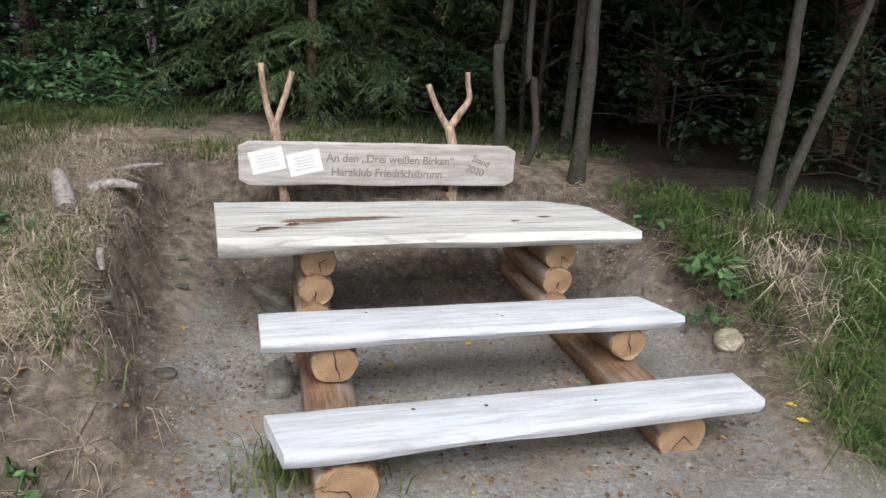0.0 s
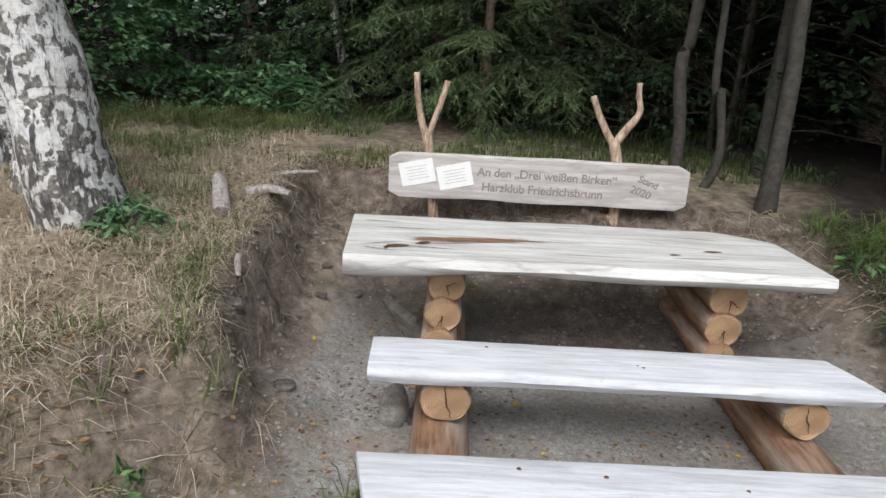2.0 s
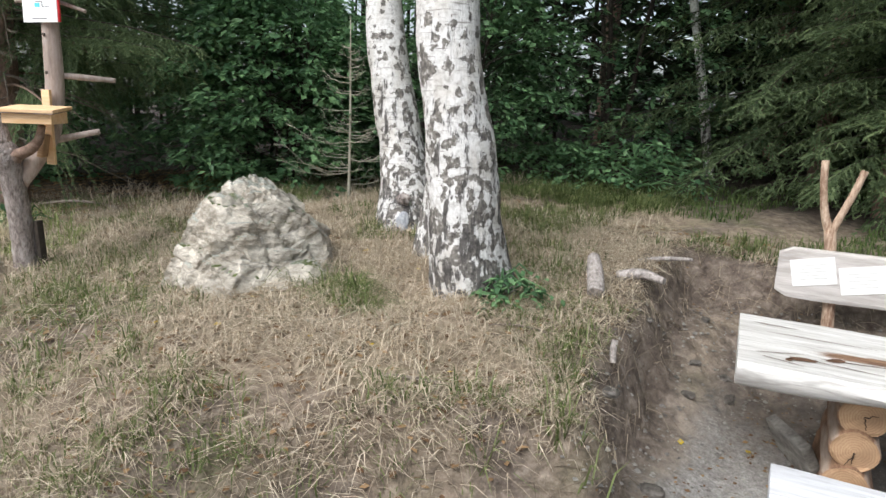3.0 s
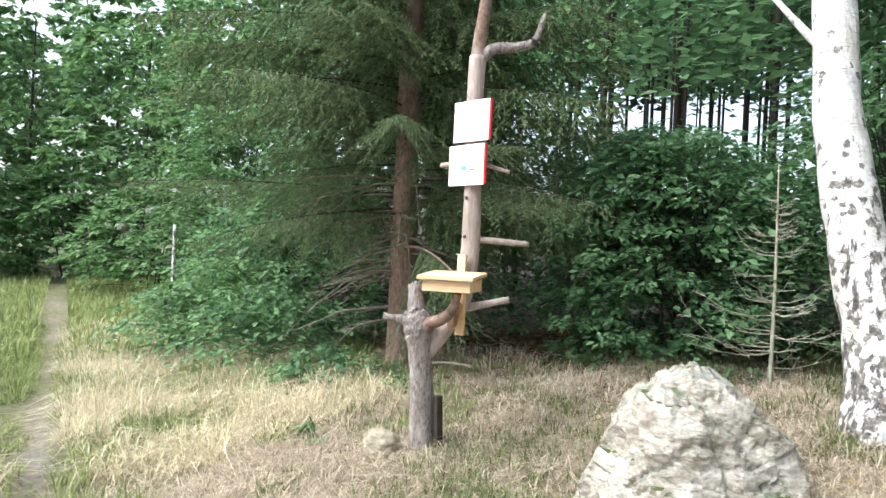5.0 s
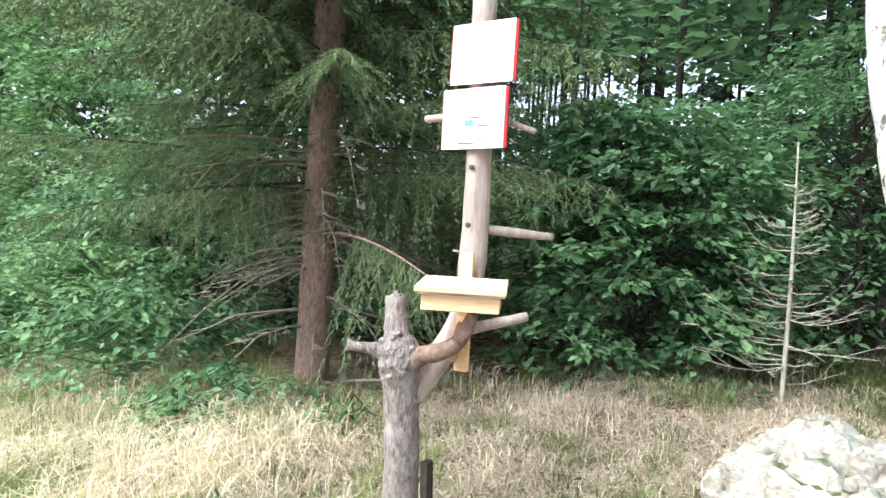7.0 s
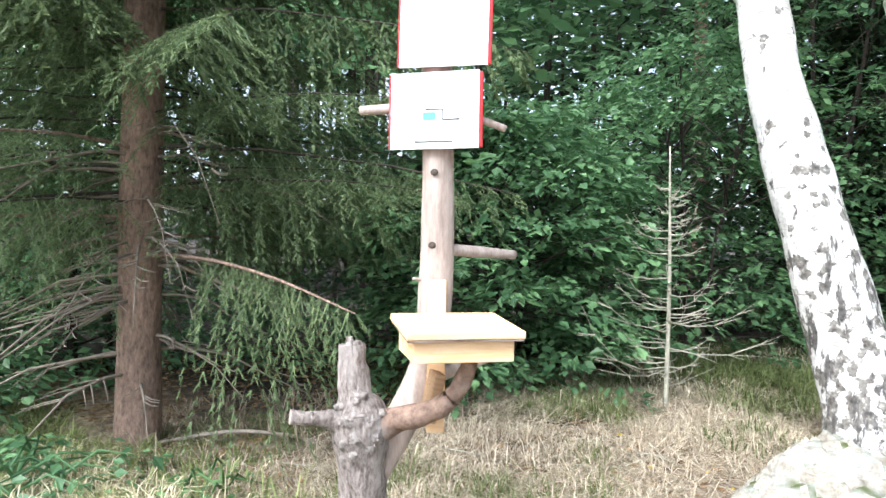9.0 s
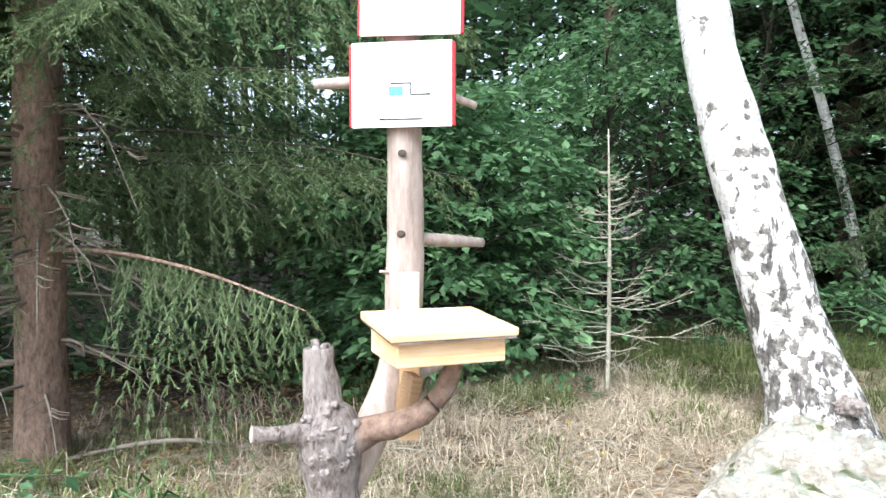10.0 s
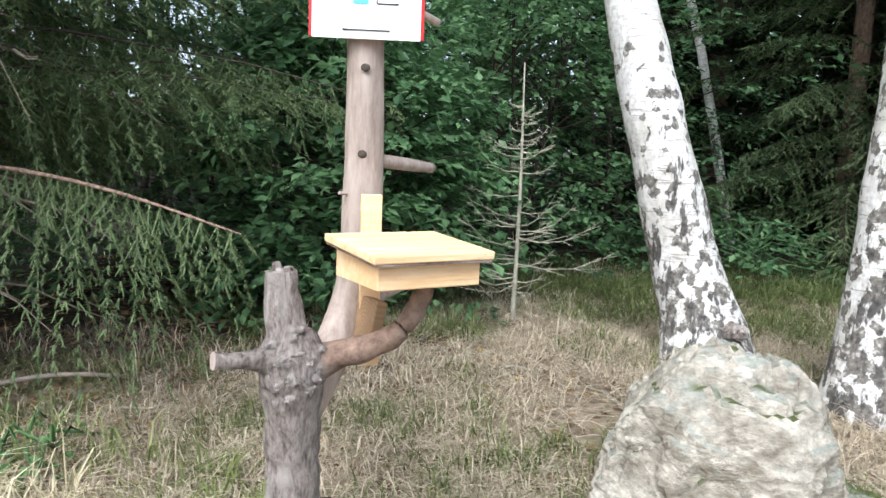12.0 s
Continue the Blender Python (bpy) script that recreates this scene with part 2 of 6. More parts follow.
def stone_material(name, dark, light, moss=0.0):
    m, nt, p = shader(name)
    v = mapped(nt, (1, 1, 1.8))
    a, b = noise_tex(nt, v, 5.0, 10, 0.7), noise_tex(nt, v, 34.0, 8, 0.7)
    col = ramp(nt, a, [(0.38, dark), (0.5, tuple((x + y) / 2 for x, y in zip(dark, light))), (0.6, light)])
    col = mixed(nt, 0.5, col, ramp(nt, b, [(0.35, (0.55, 0.52, 0.48)), (0.6, (1.2, 1.2, 1.18))]), "MULTIPLY")
    if moss:
        vor = add_node(nt, "TexVoronoi", Scale=2.3)
        vor.feature = "DISTANCE_TO_EDGE"
        warp = nt.nodes.new("ShaderNodeVectorMath")
        warp.operation, warp.inputs[1].default_value = "MULTIPLY_ADD", (0.35, 0.35, 0.35)
        nz = add_node(nt, "TexNoise", Scale=4.0, Detail=5.0)
        nt.links.new(v, nz.inputs["Vector"])
        nt.links.new(nz.outputs["Color"], warp.inputs[0])
        nt.links.new(v, warp.inputs[2])
        nt.links.new(warp.outputs[0], vor.inputs["Vector"])
        col = mixed(nt, ramp(nt, vor.outputs["Distance"], [(0.0, (0.42, 0.42, 0.42)), (0.025, (0, 0, 0))]), col, (0.07, 0.06, 0.05))
        geo = nt.nodes.new("ShaderNodeNewGeometry")
        sp = nt.nodes.new("ShaderNodeSeparateXYZ")
        nt.links.new(geo.outputs["Normal"], sp.inputs[0])
        mn = noise_tex(nt, v, 4.2, 3)
        mul = nt.nodes.new("ShaderNodeMath")
        mul.operation = "MULTIPLY"
        nt.links.new(sp.outputs[2], mul.inputs[0])
        nt.links.new(mn, mul.inputs[1])
        col = mixed(nt, ramp(nt, sp.outputs[2], [(0.72, (0, 0, 0)), (0.9, (0.75, 0.75, 0.75))]), col, ramp(nt, b, [(0.3, (0.20, 0.22, 0.19)), (0.65, (0.44, 0.47, 0.42))]))
        col = mixed(nt, ramp(nt, mul.outputs[0], [(moss, (0, 0, 0)), (moss + 0.09, (1, 1, 1))]), col, (0.10, 0.12, 0.04))
    nt.links.new(col, p.inputs["Base Color"])
    p.inputs["Roughness"].default_value = 0.85
    bumped(nt, p, b, 1.0, 0.03)
    return m


def plain(name, color, roughness=0.6, var=0.12, scale=25.0):
    m, nt, p = shader(name)
    n = noise_tex(nt, mapped(nt), scale)
    nt.links.new(ramp(nt, n, [(0.3, tuple(c * (1 - var) for c in color)), (0.7, tuple(min(1, c * (1 + var)) for c in color))]), p.inputs["Base Color"])
    p.inputs["Roughness"].default_value = roughness
    return m


M_GROUND = ground_material()
M_PLANK = weathered_wood("weathered_plank", (0.53, 0.535, 0.55), (0.66, 0.67, 0.695), (0.30, 0.295, 0.30), wave=0.3, cathedral=0.28)
M_TABLE = weathered_wood("weathered_table", (0.50, 0.485, 0.455), (0.66, 0.65, 0.625), (0.17, 0.15, 0.13), (0.7, 9, 9), 0.3, cathedral=0.4, stain=(-0.50, 0.58, 0.30, 0.04))
M_BOARD = weathered_wood("weathered_board", (0.40, 0.37, 0.34), (0.54, 0.51, 0.48), (0.26, 0.23, 0.21))
M_KNOT = two_scale("knot_wood", (0.03, 0.02, 0.015), (0.22, 0.12, 0.07), 8, 40, stretch=(0.3, 2, 2))
M_LOG = two_scale("peeled_log", (0.085, 0.045, 0.027), (0.33, 0.195, 0.115), 3, 13, 0.75, 0.7, 0.012, (0.5, 3, 3), (0.33, 0.28, 0.235))
M_LOG_END = log_end("log_end", (0.45, 0.30, 0.175), (0.23, 0.135, 0.075))
M_BLACKWOOD = plain("crack_dark", (0.035, 0.022, 0.015), 0.95)
M_FRESH = two_scale("peeled_branch", (0.20, 0.115, 0.07), (0.62, 0.49, 0.37), 9, 26, 0.75, 0.5, 0.006, (2.5, 2.5, 0.7), (0.17, 0.095, 0.06))
M_INK = plain("burnt_lettering", (0.255, 0.225, 0.20), 0.9, 0.35, 60.0)
M_PAPER = plain("paper", (0.78, 0.77, 0.74), 0.5, 0.03)
M_FAINT = plain("faint_print", (0.5, 0.49, 0.47))
M_SIGN = plain("sign_white", (0.82, 0.82, 0.82), 0.35, 0.02)
M_RED = plain("sign_red", (0.55, 0.03, 0.035), 0.4, 0.05)
M_BLUE = plain("sign_blue", (0.12, 0.55, 0.65), 0.4, 0.05)
M_BLACK = plain("sign_black", (0.03, 0.03, 0.03), 0.5)
M_PINE = weathered_wood("new_pine", (0.70, 0.455, 0.24), (0.80, 0.575, 0.36), (0.54, 0.32, 0.15), (1.0, 9, 9), 0.25)
M_GREYWOOD = two_scale("grey_dead_wood", (0.09, 0.068, 0.058), (0.55, 0.475, 0.435), 9, 38, 0.9, 1.0, 0.03, (2.2, 2.2, 0.8), (0.50, 0.45, 0.42))
M_PALEWOOD = two_scale("pale_split_wood", (0.16, 0.135, 0.12), (0.56, 0.51, 0.475), 8, 30, 0.85, 1.0, 0.015, (2, 2, 0.6))
M_POSTWOOD = two_scale("bare_post_wood", (0.24, 0.18, 0.15), (0.50, 0.42, 0.37), 4, 18, 0.75, 0.3, 0.006, (2, 2, 0.4))
M_REDBARK = two_scale("red_brown_bark", (0.075, 0.048, 0.036), (0.33, 0.225, 0.17), 7, 34, 0.85, 0.8, 0.015, (1, 1, 1), (0.33, 0.28, 0.25))
M_BIRCH = birch_bark()
M_ROCK = stone_material("pale_rock", (0.27, 0.235, 0.185), (0.74, 0.69, 0.60), 0.45)
M_STONE = stone_material("small_stone", (0.16, 0.15, 0.14), (0.42, 0.40, 0.36))
M_LICHEN = two_scale("lichen_grey", (0.22, 0.23, 0.25), (0.55, 0.57, 0.60), 6, 40, 0.9, 0.5)
M_EARTHSTONE = stone_material("earthy_stone", (0.08, 0.07, 0.06), (0.26, 0.24, 0.215))
M_TANSTONE = stone_material("tan_stone", (0.3, 0.25, 0.17), (0.6, 0.54, 0.42))
M_SPRUCE_BARK = two_scale("spruce_bark", (0.095, 0.065, 0.05), (0.40, 0.275, 0.21), 4, 26, 0.9, 0.9, 0.02, (2, 2, 0.8))
# Smooth grey bark, lowered in colour for the dim light under the canopy.
M_GREY_BARK_SHADED = two_scale("grey_bark_shaded", (0.022, 0.020, 0.016), (0.075, 0.068, 0.056), 5, 30, 0.85, 0.4, 0.01)
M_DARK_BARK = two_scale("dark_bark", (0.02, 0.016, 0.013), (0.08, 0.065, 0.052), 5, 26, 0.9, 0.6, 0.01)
M_TWIG = plain("dry_twig", (0.22, 0.185, 0.15), 0.9, 0.3)
M_NEEDLE = leafy("spruce_needles", (0.06, 0.095, 0.045), (0.19, 0.25, 0.115), 0.42)
# Dark copy of the needles: the wood's shade is put into the colour.
M_NEEDLE_SHADED = leafy("far_spruce_needles", (0.011, 0.021, 0.010), (0.038, 0.062, 0.026), 0.25)
M_LEAF = leafy("broad_leaves", (0.055, 0.125, 0.06), (0.21, 0.36, 0.165), 0.45, 0.35)
# Broad leaves coloured darker to imitate the shade under the trees.
M_LEAF_SHADED = leafy("broad_leaves_shaded", (0.010, 0.024, 0.010), (0.04, 0.075, 0.03), 0.3, 0.5)
M_LEAF_LIGHT = leafy("light_leaves", (0.06, 0.13, 0.05), (0.21, 0.35, 0.14), 0.45, 0.45)
M_STRAW = leafy("dry_grass", (0.29, 0.23, 0.16), (0.72, 0.63, 0.49), 0.3, 0.8)
M_MEADOW = leafy("yellow_meadow_grass", (0.42, 0.36, 0.22), (0.85, 0.77, 0.57), 0.35, 0.8)
M_GRASS = leafy("green_grass", (0.075, 0.10, 0.03), (0.25, 0.29, 0.12), 0.4, 0.6)
M_LAWN = leafy("lawn_grass", (0.13, 0.165, 0.05), (0.38, 0.43, 0.18), 0.45, 0.6)
# Green grass again, with the bank's shade mixed into its tint.
M_GRASS_SHADED = leafy("green_grass_shaded", (0.04, 0.07, 0.018), (0.15, 0.21, 0.065), 0.35, 0.6)
M_SAPLING = plain("pale_dead_twig", (0.36, 0.34, 0.27), 0.9, 0.25)
M_LITTER = leafy("fallen_leaves", (0.10, 0.055, 0.03), (0.34, 0.22, 0.11), 0.1, 0.9)
M_YELLOW = leafy("yellow_leaves", (0.5, 0.34, 0.03), (0.75, 0.58, 0.08), 0.2, 0.6)
M_ROOT = leafy("roots", (0.10, 0.075, 0.055), (0.46, 0.38, 0.28), 0.05, 0.9)

# ---- mesh helpers ----


def quick(name, V, F, mats, smooth=True):
    """A mesh from arrays of places and of faces of one size."""
    me = bpy.data.meshes.new(name)
    V, F = np.asarray(V, np.float32), np.asarray(F, np.int32)
    n, k = F.shape
    me.vertices.add(len(V))
    me.vertices.foreach_set("co", V.ravel())
    me.loops.add(n * k)
    me.loops.foreach_set("vertex_index", F.ravel())
    me.polygons.add(n)
    me.polygons.foreach_set("loop_start", np.arange(0, n * k, k, dtype=np.int32))
    me.polygons.foreach_set("use_smooth", np.full(n, smooth))
    me.update(calc_edges=True)
    for m in mats:
        me.materials.append(m)
    return me


def thing(name, place, label, category, group="", kind="", rz=0.0):
    """An empty at the base of a thing that has parts."""
    ob = new(name)
    ob.matrix_world = pose(*place, 0, 0, rz)
    return tagged(ob, label, category, group, kind)


def part(name, me, parent, label="", local=None):
    ob = new(name, me)
    ob.parent = parent
    if local is not None:
        ob.matrix_local = local
    if label:
        ob["label"] = label
    return ob


def loft(name, rings, mats, end_slot=0, smooth=True):
    """A skin over closed rings of equal size, with both ends shut."""
    rings = [np.asarray(r, float) for r in rings]
    k, n = len(rings[0]), len(rings)
    bm = bmesh.new()
    vs = [[bm.verts.new(p) for p in r] for r in rings]
    for a in range(n - 1):
        for b in range(k):
            f = bm.faces.new((vs[a][b], vs[a][(b + 1) % k], vs[a + 1][(b + 1) % k], vs[a + 1][b]))
            f.smooth = smooth
    for ring, flip in ((vs[0], True), (vs[-1], False)):
        f = bm.faces.new(ring[::-1] if flip else ring)
        f.material_index = end_slot
    bmesh.ops.recalc_face_normals(bm, faces=bm.faces)
    me = bpy.data.meshes.new(name)
    bm.to_mesh(me)
    bm.free()
    for m in mats:
        me.materials.append(m)
    return me


def tube_rings(points, radii, sides=10, rough=0.0, seed=0, freq=6.0):
    """Rings along a bent line."""
    pts = [Vector(p) for p in points]
    out = []
    for i, (p, r) in enumerate(zip(pts, radii)):
        d = (pts[min(i + 1, len(pts) - 1)] - pts[max(i - 1, 0)]).normalized()
        side = d.cross(Vector((0.31, 0.95, 0.05)) if abs(d.z) > 0.7 else Vector((0, 0, 1))).normalized()
        up = side.cross(d)
        ring = []
        for k in range(sides):
            a = 2 * math.pi * k / sides
            o = side * math.cos(a) + up * math.sin(a)
            w = r * (1 + rough * noise.noise((p + o * r) * freq + Vector((seed * 7.3, seed, 0))))
            ring.append(p + o * w)
        out.append(ring)
    return out


def smooth_line(points, steps=6):
    """A smooth line through the given points (each x, y, z, radius)."""
    P = [np.array(p, float) for p in points]
    P = [2 * P[0] - P[1]] + P + [2 * P[-1] - P[-2]]
    out = []
    for i in range(1, len(P) - 2):
        for s in range(steps):
            t = s / steps
            out.append(0.5 * (2 * P[i] + (P[i + 1] - P[i - 1]) * t + (2 * P[i - 1] - 5 * P[i] + 4 * P[i + 1] - P[i + 2]) * t * t
                              + (3 * P[i] - P[i - 1] - 3 * P[i + 1] + P[i + 2]) * t ** 3))
    out.append(P[-2])
    return out


def limb(name, points, mats, sides=10, rough=0.12, seed=0, steps=6, end_slot=0, freq=6.0):
    line = smooth_line(points, steps)
    return loft(name, tube_rings([p[:3] for p in line], [max(p[3], 0.001) for p in line], sides, rough, seed, freq), mats, end_slot)


def sticks(name, lines, material, sides=4):
    """Many thin bent sticks (lists of x, y, z, radius) in one mesh."""
    V, F = [], []
    for ln in lines:
        base = len(V)
        for ring in tube_rings([p[:3] for p in ln], [p[3] for p in ln], sides):
            V.extend(tuple(q) for q in ring)
        for i in range(len(ln) - 1):
            for k in range(sides):
                F.append((base + i * sides + k, base + i * sides + (k + 1) % sides, base + (i + 1) * sides + (k + 1) % sides, base + (i + 1) * sides + k))
    return quick(name, V, F, [material])


def box_bm(bm, size, centre, bevel=0.004, turn=None):
    r = bmesh.ops.create_cube(bm, size=1.0)
    m = Matrix.Translation(centre) @ (turn or Matrix()) @ Matrix.Diagonal((*size, 1))
    bmesh.ops.transform(bm, matrix=m, verts=r["verts"])
    if bevel:
        es = list({e for v in r["verts"] for e in v.link_edges})
        bmesh.ops.bevel(bm, geom=es, offset=bevel, segments=2, affect="EDGES", profile=0.5)


def block(name, size, centre, material, bevel=0.004, turn=None):
    bm = bmesh.new()
    box_bm(bm, size, centre, bevel, turn)
    me = bpy.data.meshes.new(name)
    bm.to_mesh(me)
    bm.free()
    me.materials.append(material)
    return me


def sstep(a, b, x):
    t = np.clip((x - a) / (b - a), 0, 1)
    return t * t * (3 - 2 * t)


# ---- ground ----


NOISE_TABLES = {}


def value_noise(x, y, scale, seed):
    if seed not in NOISE_TABLES:
        NOISE_TABLES[seed] = np.random.RandomState(seed).rand(64, 64)
    r = NOISE_TABLES[seed]
    u, v = np.asarray(x) * scale, np.asarray(y) * scale
    i, j = np.floor(u).astype(int), np.floor(v).astype(int)
    fu, fv = u - i, v - j
    fu, fv = fu * fu * (3 - 2 * fu), fv * fv * (3 - 2 * fv)
    g = lambda a, b: r[a % 64, b % 64]
    return (g(i, j) * (1 - fu) + g(i + 1, j) * fu) * (1 - fv) + (g(i, j + 1) * (1 - fu) + g(i + 1, j + 1) * fu) * fv


def pit_depth(x, y):
    """How deep inside the dug-out place a spot lies (metres, minus outside)."""
    left = np.interp(y, [1.6, 2.3, 2.9, 3.4, 4.2], [-1.16, -1.20, -1.36, -1.48, -1.72]) + 0.14 * (value_noise(x * 0, y, 2.3, 3) - 0.5)
    right = 1.52 + 0.12 * (value_noise(x * 0, y, 1.9, 4) - 0.5) - 0.10 * (y - 2.9)
    back = 4.28 + 0.05 * x + 0.14 * (value_noise(x, y * 0, 2.1, 5) - 0.5)
    return np.minimum(np.minimum(x - left, right - x), back - y)


def bank_foot(x):
    return np.interp(x, [-9, -5, -3.2, -2.2, -1.3, 1.4, 1.9, 4, 8], [-0.4, 0.0, 0.55, 1.1, 1.85, 2.2, 2.25, 2.0, 1.6])


def height(x, y):
    x, y = np.asarray(x, float), np.asarray(y, float)
    road = np.interp(x, [-14, -6, -3.5, -1, 2], [0.22, 0.2, 0.12, 0.0, 0.0])
    foot = bank_foot(x)
    width = np.interp(x, [-7, -4, -2.2, -1.3, 1.5, 3], [1.6, 1.2, 0.65, 0.4, 0.8, 1.0])
    top = np.interp(x, [-12, -7.2, -4.6, -2, 1.4, 3], [0.40, 0.46, 0.50, 0.48, 0.42, 0.40])
    up = sstep(0, 1, (y - foot) / width)
    bank = road + (top - road) * up + 0.11 * np.clip(y - foot - width, 0, 2.2) + 0.035 * np.clip(y - 4.5, 0, 30)
    bank = bank - 0.06 * np.clip(-6.0 - x, 0, 6) * sstep(1.0, 4.0, y)
    d = pit_depth(x, y) + 0.10 * (value_noise(x, y, 6.0, 12) - 0.5) + 0.05 * (value_noise(x, y, 14.0, 13) - 0.5)
    wall = sstep(0.05, np.where(x < 0, -0.19, -0.28), d)
    floor = 0.015 + 0.03 * np.clip(y - 2.6, 0, 3) + 0.26 * sstep(1.1, 0.0, np.minimum(d, 4.4 - y)) * sstep(3.0, 4.0, y) + 0.12 * sstep(0.40, 0.0, d) * sstep(2.0, 2.6, y)
    z = floor * (1 - wall) + bank * wall
    z = np.where(y < 1.6, np.minimum(bank, z + 9 * (1 - sstep(1.6, 1.9, y))), z)
    z = np.where((x > -1.5) & (x < 1.6) & (y < 1.9), road, z)
    rough = 0.05 * wall * (value_noise(x, y, 2.7, 8) - 0.5) + 0.03 * (value_noise(x, y, 7.0, 9) - 0.5) * (0.25 + wall) + 0.012 * (value_noise(x, y, 19.0, 10) - 0.5)
    return z + rough * sstep(60, 20, np.hypot(x, y))


def axis(lo, hi, step, far):
    mid = np.arange(lo, hi + 1e-6, step)
    g = step * 1.22 ** np.arange(1, 60)
    out = np.cumsum(g)
    out = out[out < far]
    return np.concatenate([lo - out[::-1], mid, hi + out])


def make_ground():
    X, Y = axis(-8, 3.2, 0.045, 400), axis(-0.5, 5.6, 0.045, 400)
    gx, gy = np.meshgrid(X, Y, indexing="ij")
    gz = height(gx, gy)
    V = np.stack([gx, gy, gz], -1).reshape(-1, 3)
    nx, ny = len(X), len(Y)
    idx = np.arange(nx * ny).reshape(nx, ny)
    F = np.stack([idx[:-1, :-1], idx[1:, :-1], idx[1:, 1:], idx[:-1, 1:]], -1).reshape(-1, 4)
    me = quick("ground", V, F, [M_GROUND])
    d = pit_depth(gx, gy)
    inside = sstep(-0.02, 0.25, d + 0.15 * (value_noise(gx, gy, 3.1, 21) - 0.5))
    foot = bank_foot(gx)
    front = 1 - sstep(-0.15, 0.15, gy - foot + 0.3 * (value_noise(gx, gy, 2.3, 22) - 0.5))
    stains = sstep(0.35, 0.75, 0.6 * value_noise(gx, gy, 1.6, 24) + 0.4 * value_noise(gx, gy, 5.0, 25))
    gravel = np.clip(np.maximum(inside * sstep(4.0, 2.9, gy) * (0.95 - 0.5 * stains), front * sstep(-2.5, -1.0, gx + 1.3 * (value_noise(gx, gy, 1.1, 26) - 0.5)) * (0.7 + 0.3 * stains)), 0, 1)
    wall = (sstep(-0.5, -0.25, d) * (gy > 1.7)) * (1 - inside)
    face = sstep(-0.1, 0.1, gy - foot) * sstep(0.75, 0.45, gy - foot) * sstep(-3.4, -2.2, gx)
    turf = np.clip(1 - np.maximum(np.maximum(wall, face), np.maximum(gravel, inside)), 0, 1)
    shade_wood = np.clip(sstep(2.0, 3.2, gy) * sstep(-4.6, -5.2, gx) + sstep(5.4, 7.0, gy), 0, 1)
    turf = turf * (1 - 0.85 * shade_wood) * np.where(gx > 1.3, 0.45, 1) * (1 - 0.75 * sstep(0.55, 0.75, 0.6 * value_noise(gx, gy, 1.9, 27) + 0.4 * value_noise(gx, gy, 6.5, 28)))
    turf = np.maximum(turf, 0.55 * face * sstep(0.3, 0.6, value_noise(gx, gy, 4.5, 29)))
    meadow = sstep(-4.5, -7, gx) * sstep(0.4, -0.8, gy) * (np.abs(gy + 0.45 + 0.05 * gx) > 0.0)
    trail = 0.8 * np.exp(-((gy - (0.16 * (gx + 6.6) - 0.75)) / 0.12) ** 2) * sstep(-4.0, -5.5, gx)
    # fourth channel: where the shade-darkened humus lies
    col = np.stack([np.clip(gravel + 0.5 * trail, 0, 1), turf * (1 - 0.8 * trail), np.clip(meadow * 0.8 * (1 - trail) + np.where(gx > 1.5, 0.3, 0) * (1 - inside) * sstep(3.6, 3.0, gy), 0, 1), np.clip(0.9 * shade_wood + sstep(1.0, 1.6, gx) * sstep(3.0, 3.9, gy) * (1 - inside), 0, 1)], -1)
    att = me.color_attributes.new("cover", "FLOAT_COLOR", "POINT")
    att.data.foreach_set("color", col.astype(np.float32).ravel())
    tagged(new("ground", me), "grey gravel clearing cut into a dry grassy earth bank", "ground", kind="structure")


make_ground()

def ground_z(x, y):
    return float(height(x, y))


def at_ground(x, y, sink=0.0):
    return (x, y, ground_z(x, y) - sink)


# ---- leaves ----


def leaf_quads(C, size, rs, flat=0.5, aspect=0.55, down=0.15):
    """One folded leaf (four corners) at each place."""
    n = len(C)
    a = rs.rand(n) * 2 * np.pi
    d = np.stack([np.cos(a), np.sin(a), -down + flat * (rs.rand(n) - 0.5)], -1)
    d /= np.linalg.norm(d, axis=1)[:, None]
    up = np.stack([flat * (rs.rand(n) - 0.5) * 2, flat * (rs.rand(n) - 0.5) * 2, np.ones(n)], -1)
    s = np.cross(d, up)
    s /= np.linalg.norm(s, axis=1)[:, None] + 1e-9
    L = (size * (0.6 + 0.7 * rs.rand(n)))[:, None]
    nn = np.cross(s, d)
    V = np.stack([C, C + d * L * 0.45 + s * L * aspect * 0.5 + nn * L * 0.06, C + d * L, C + d * L * 0.45 - s * L * aspect * 0.5 + nn * L * 0.06], 1)
    return V.reshape(-1, 3)


def quads_mesh(name, V, material):
    return quick(name, V, np.arange(len(V)).reshape(-1, 4), [material], False)


# ---- picnic set ----
SET = pose(0.1, 2.7, 0.0, 0, 0, 14)


def at_set(u, v, z=0.0):
    p = SET @ Vector((u, v, 0))
    return (p.x, p.y, z)


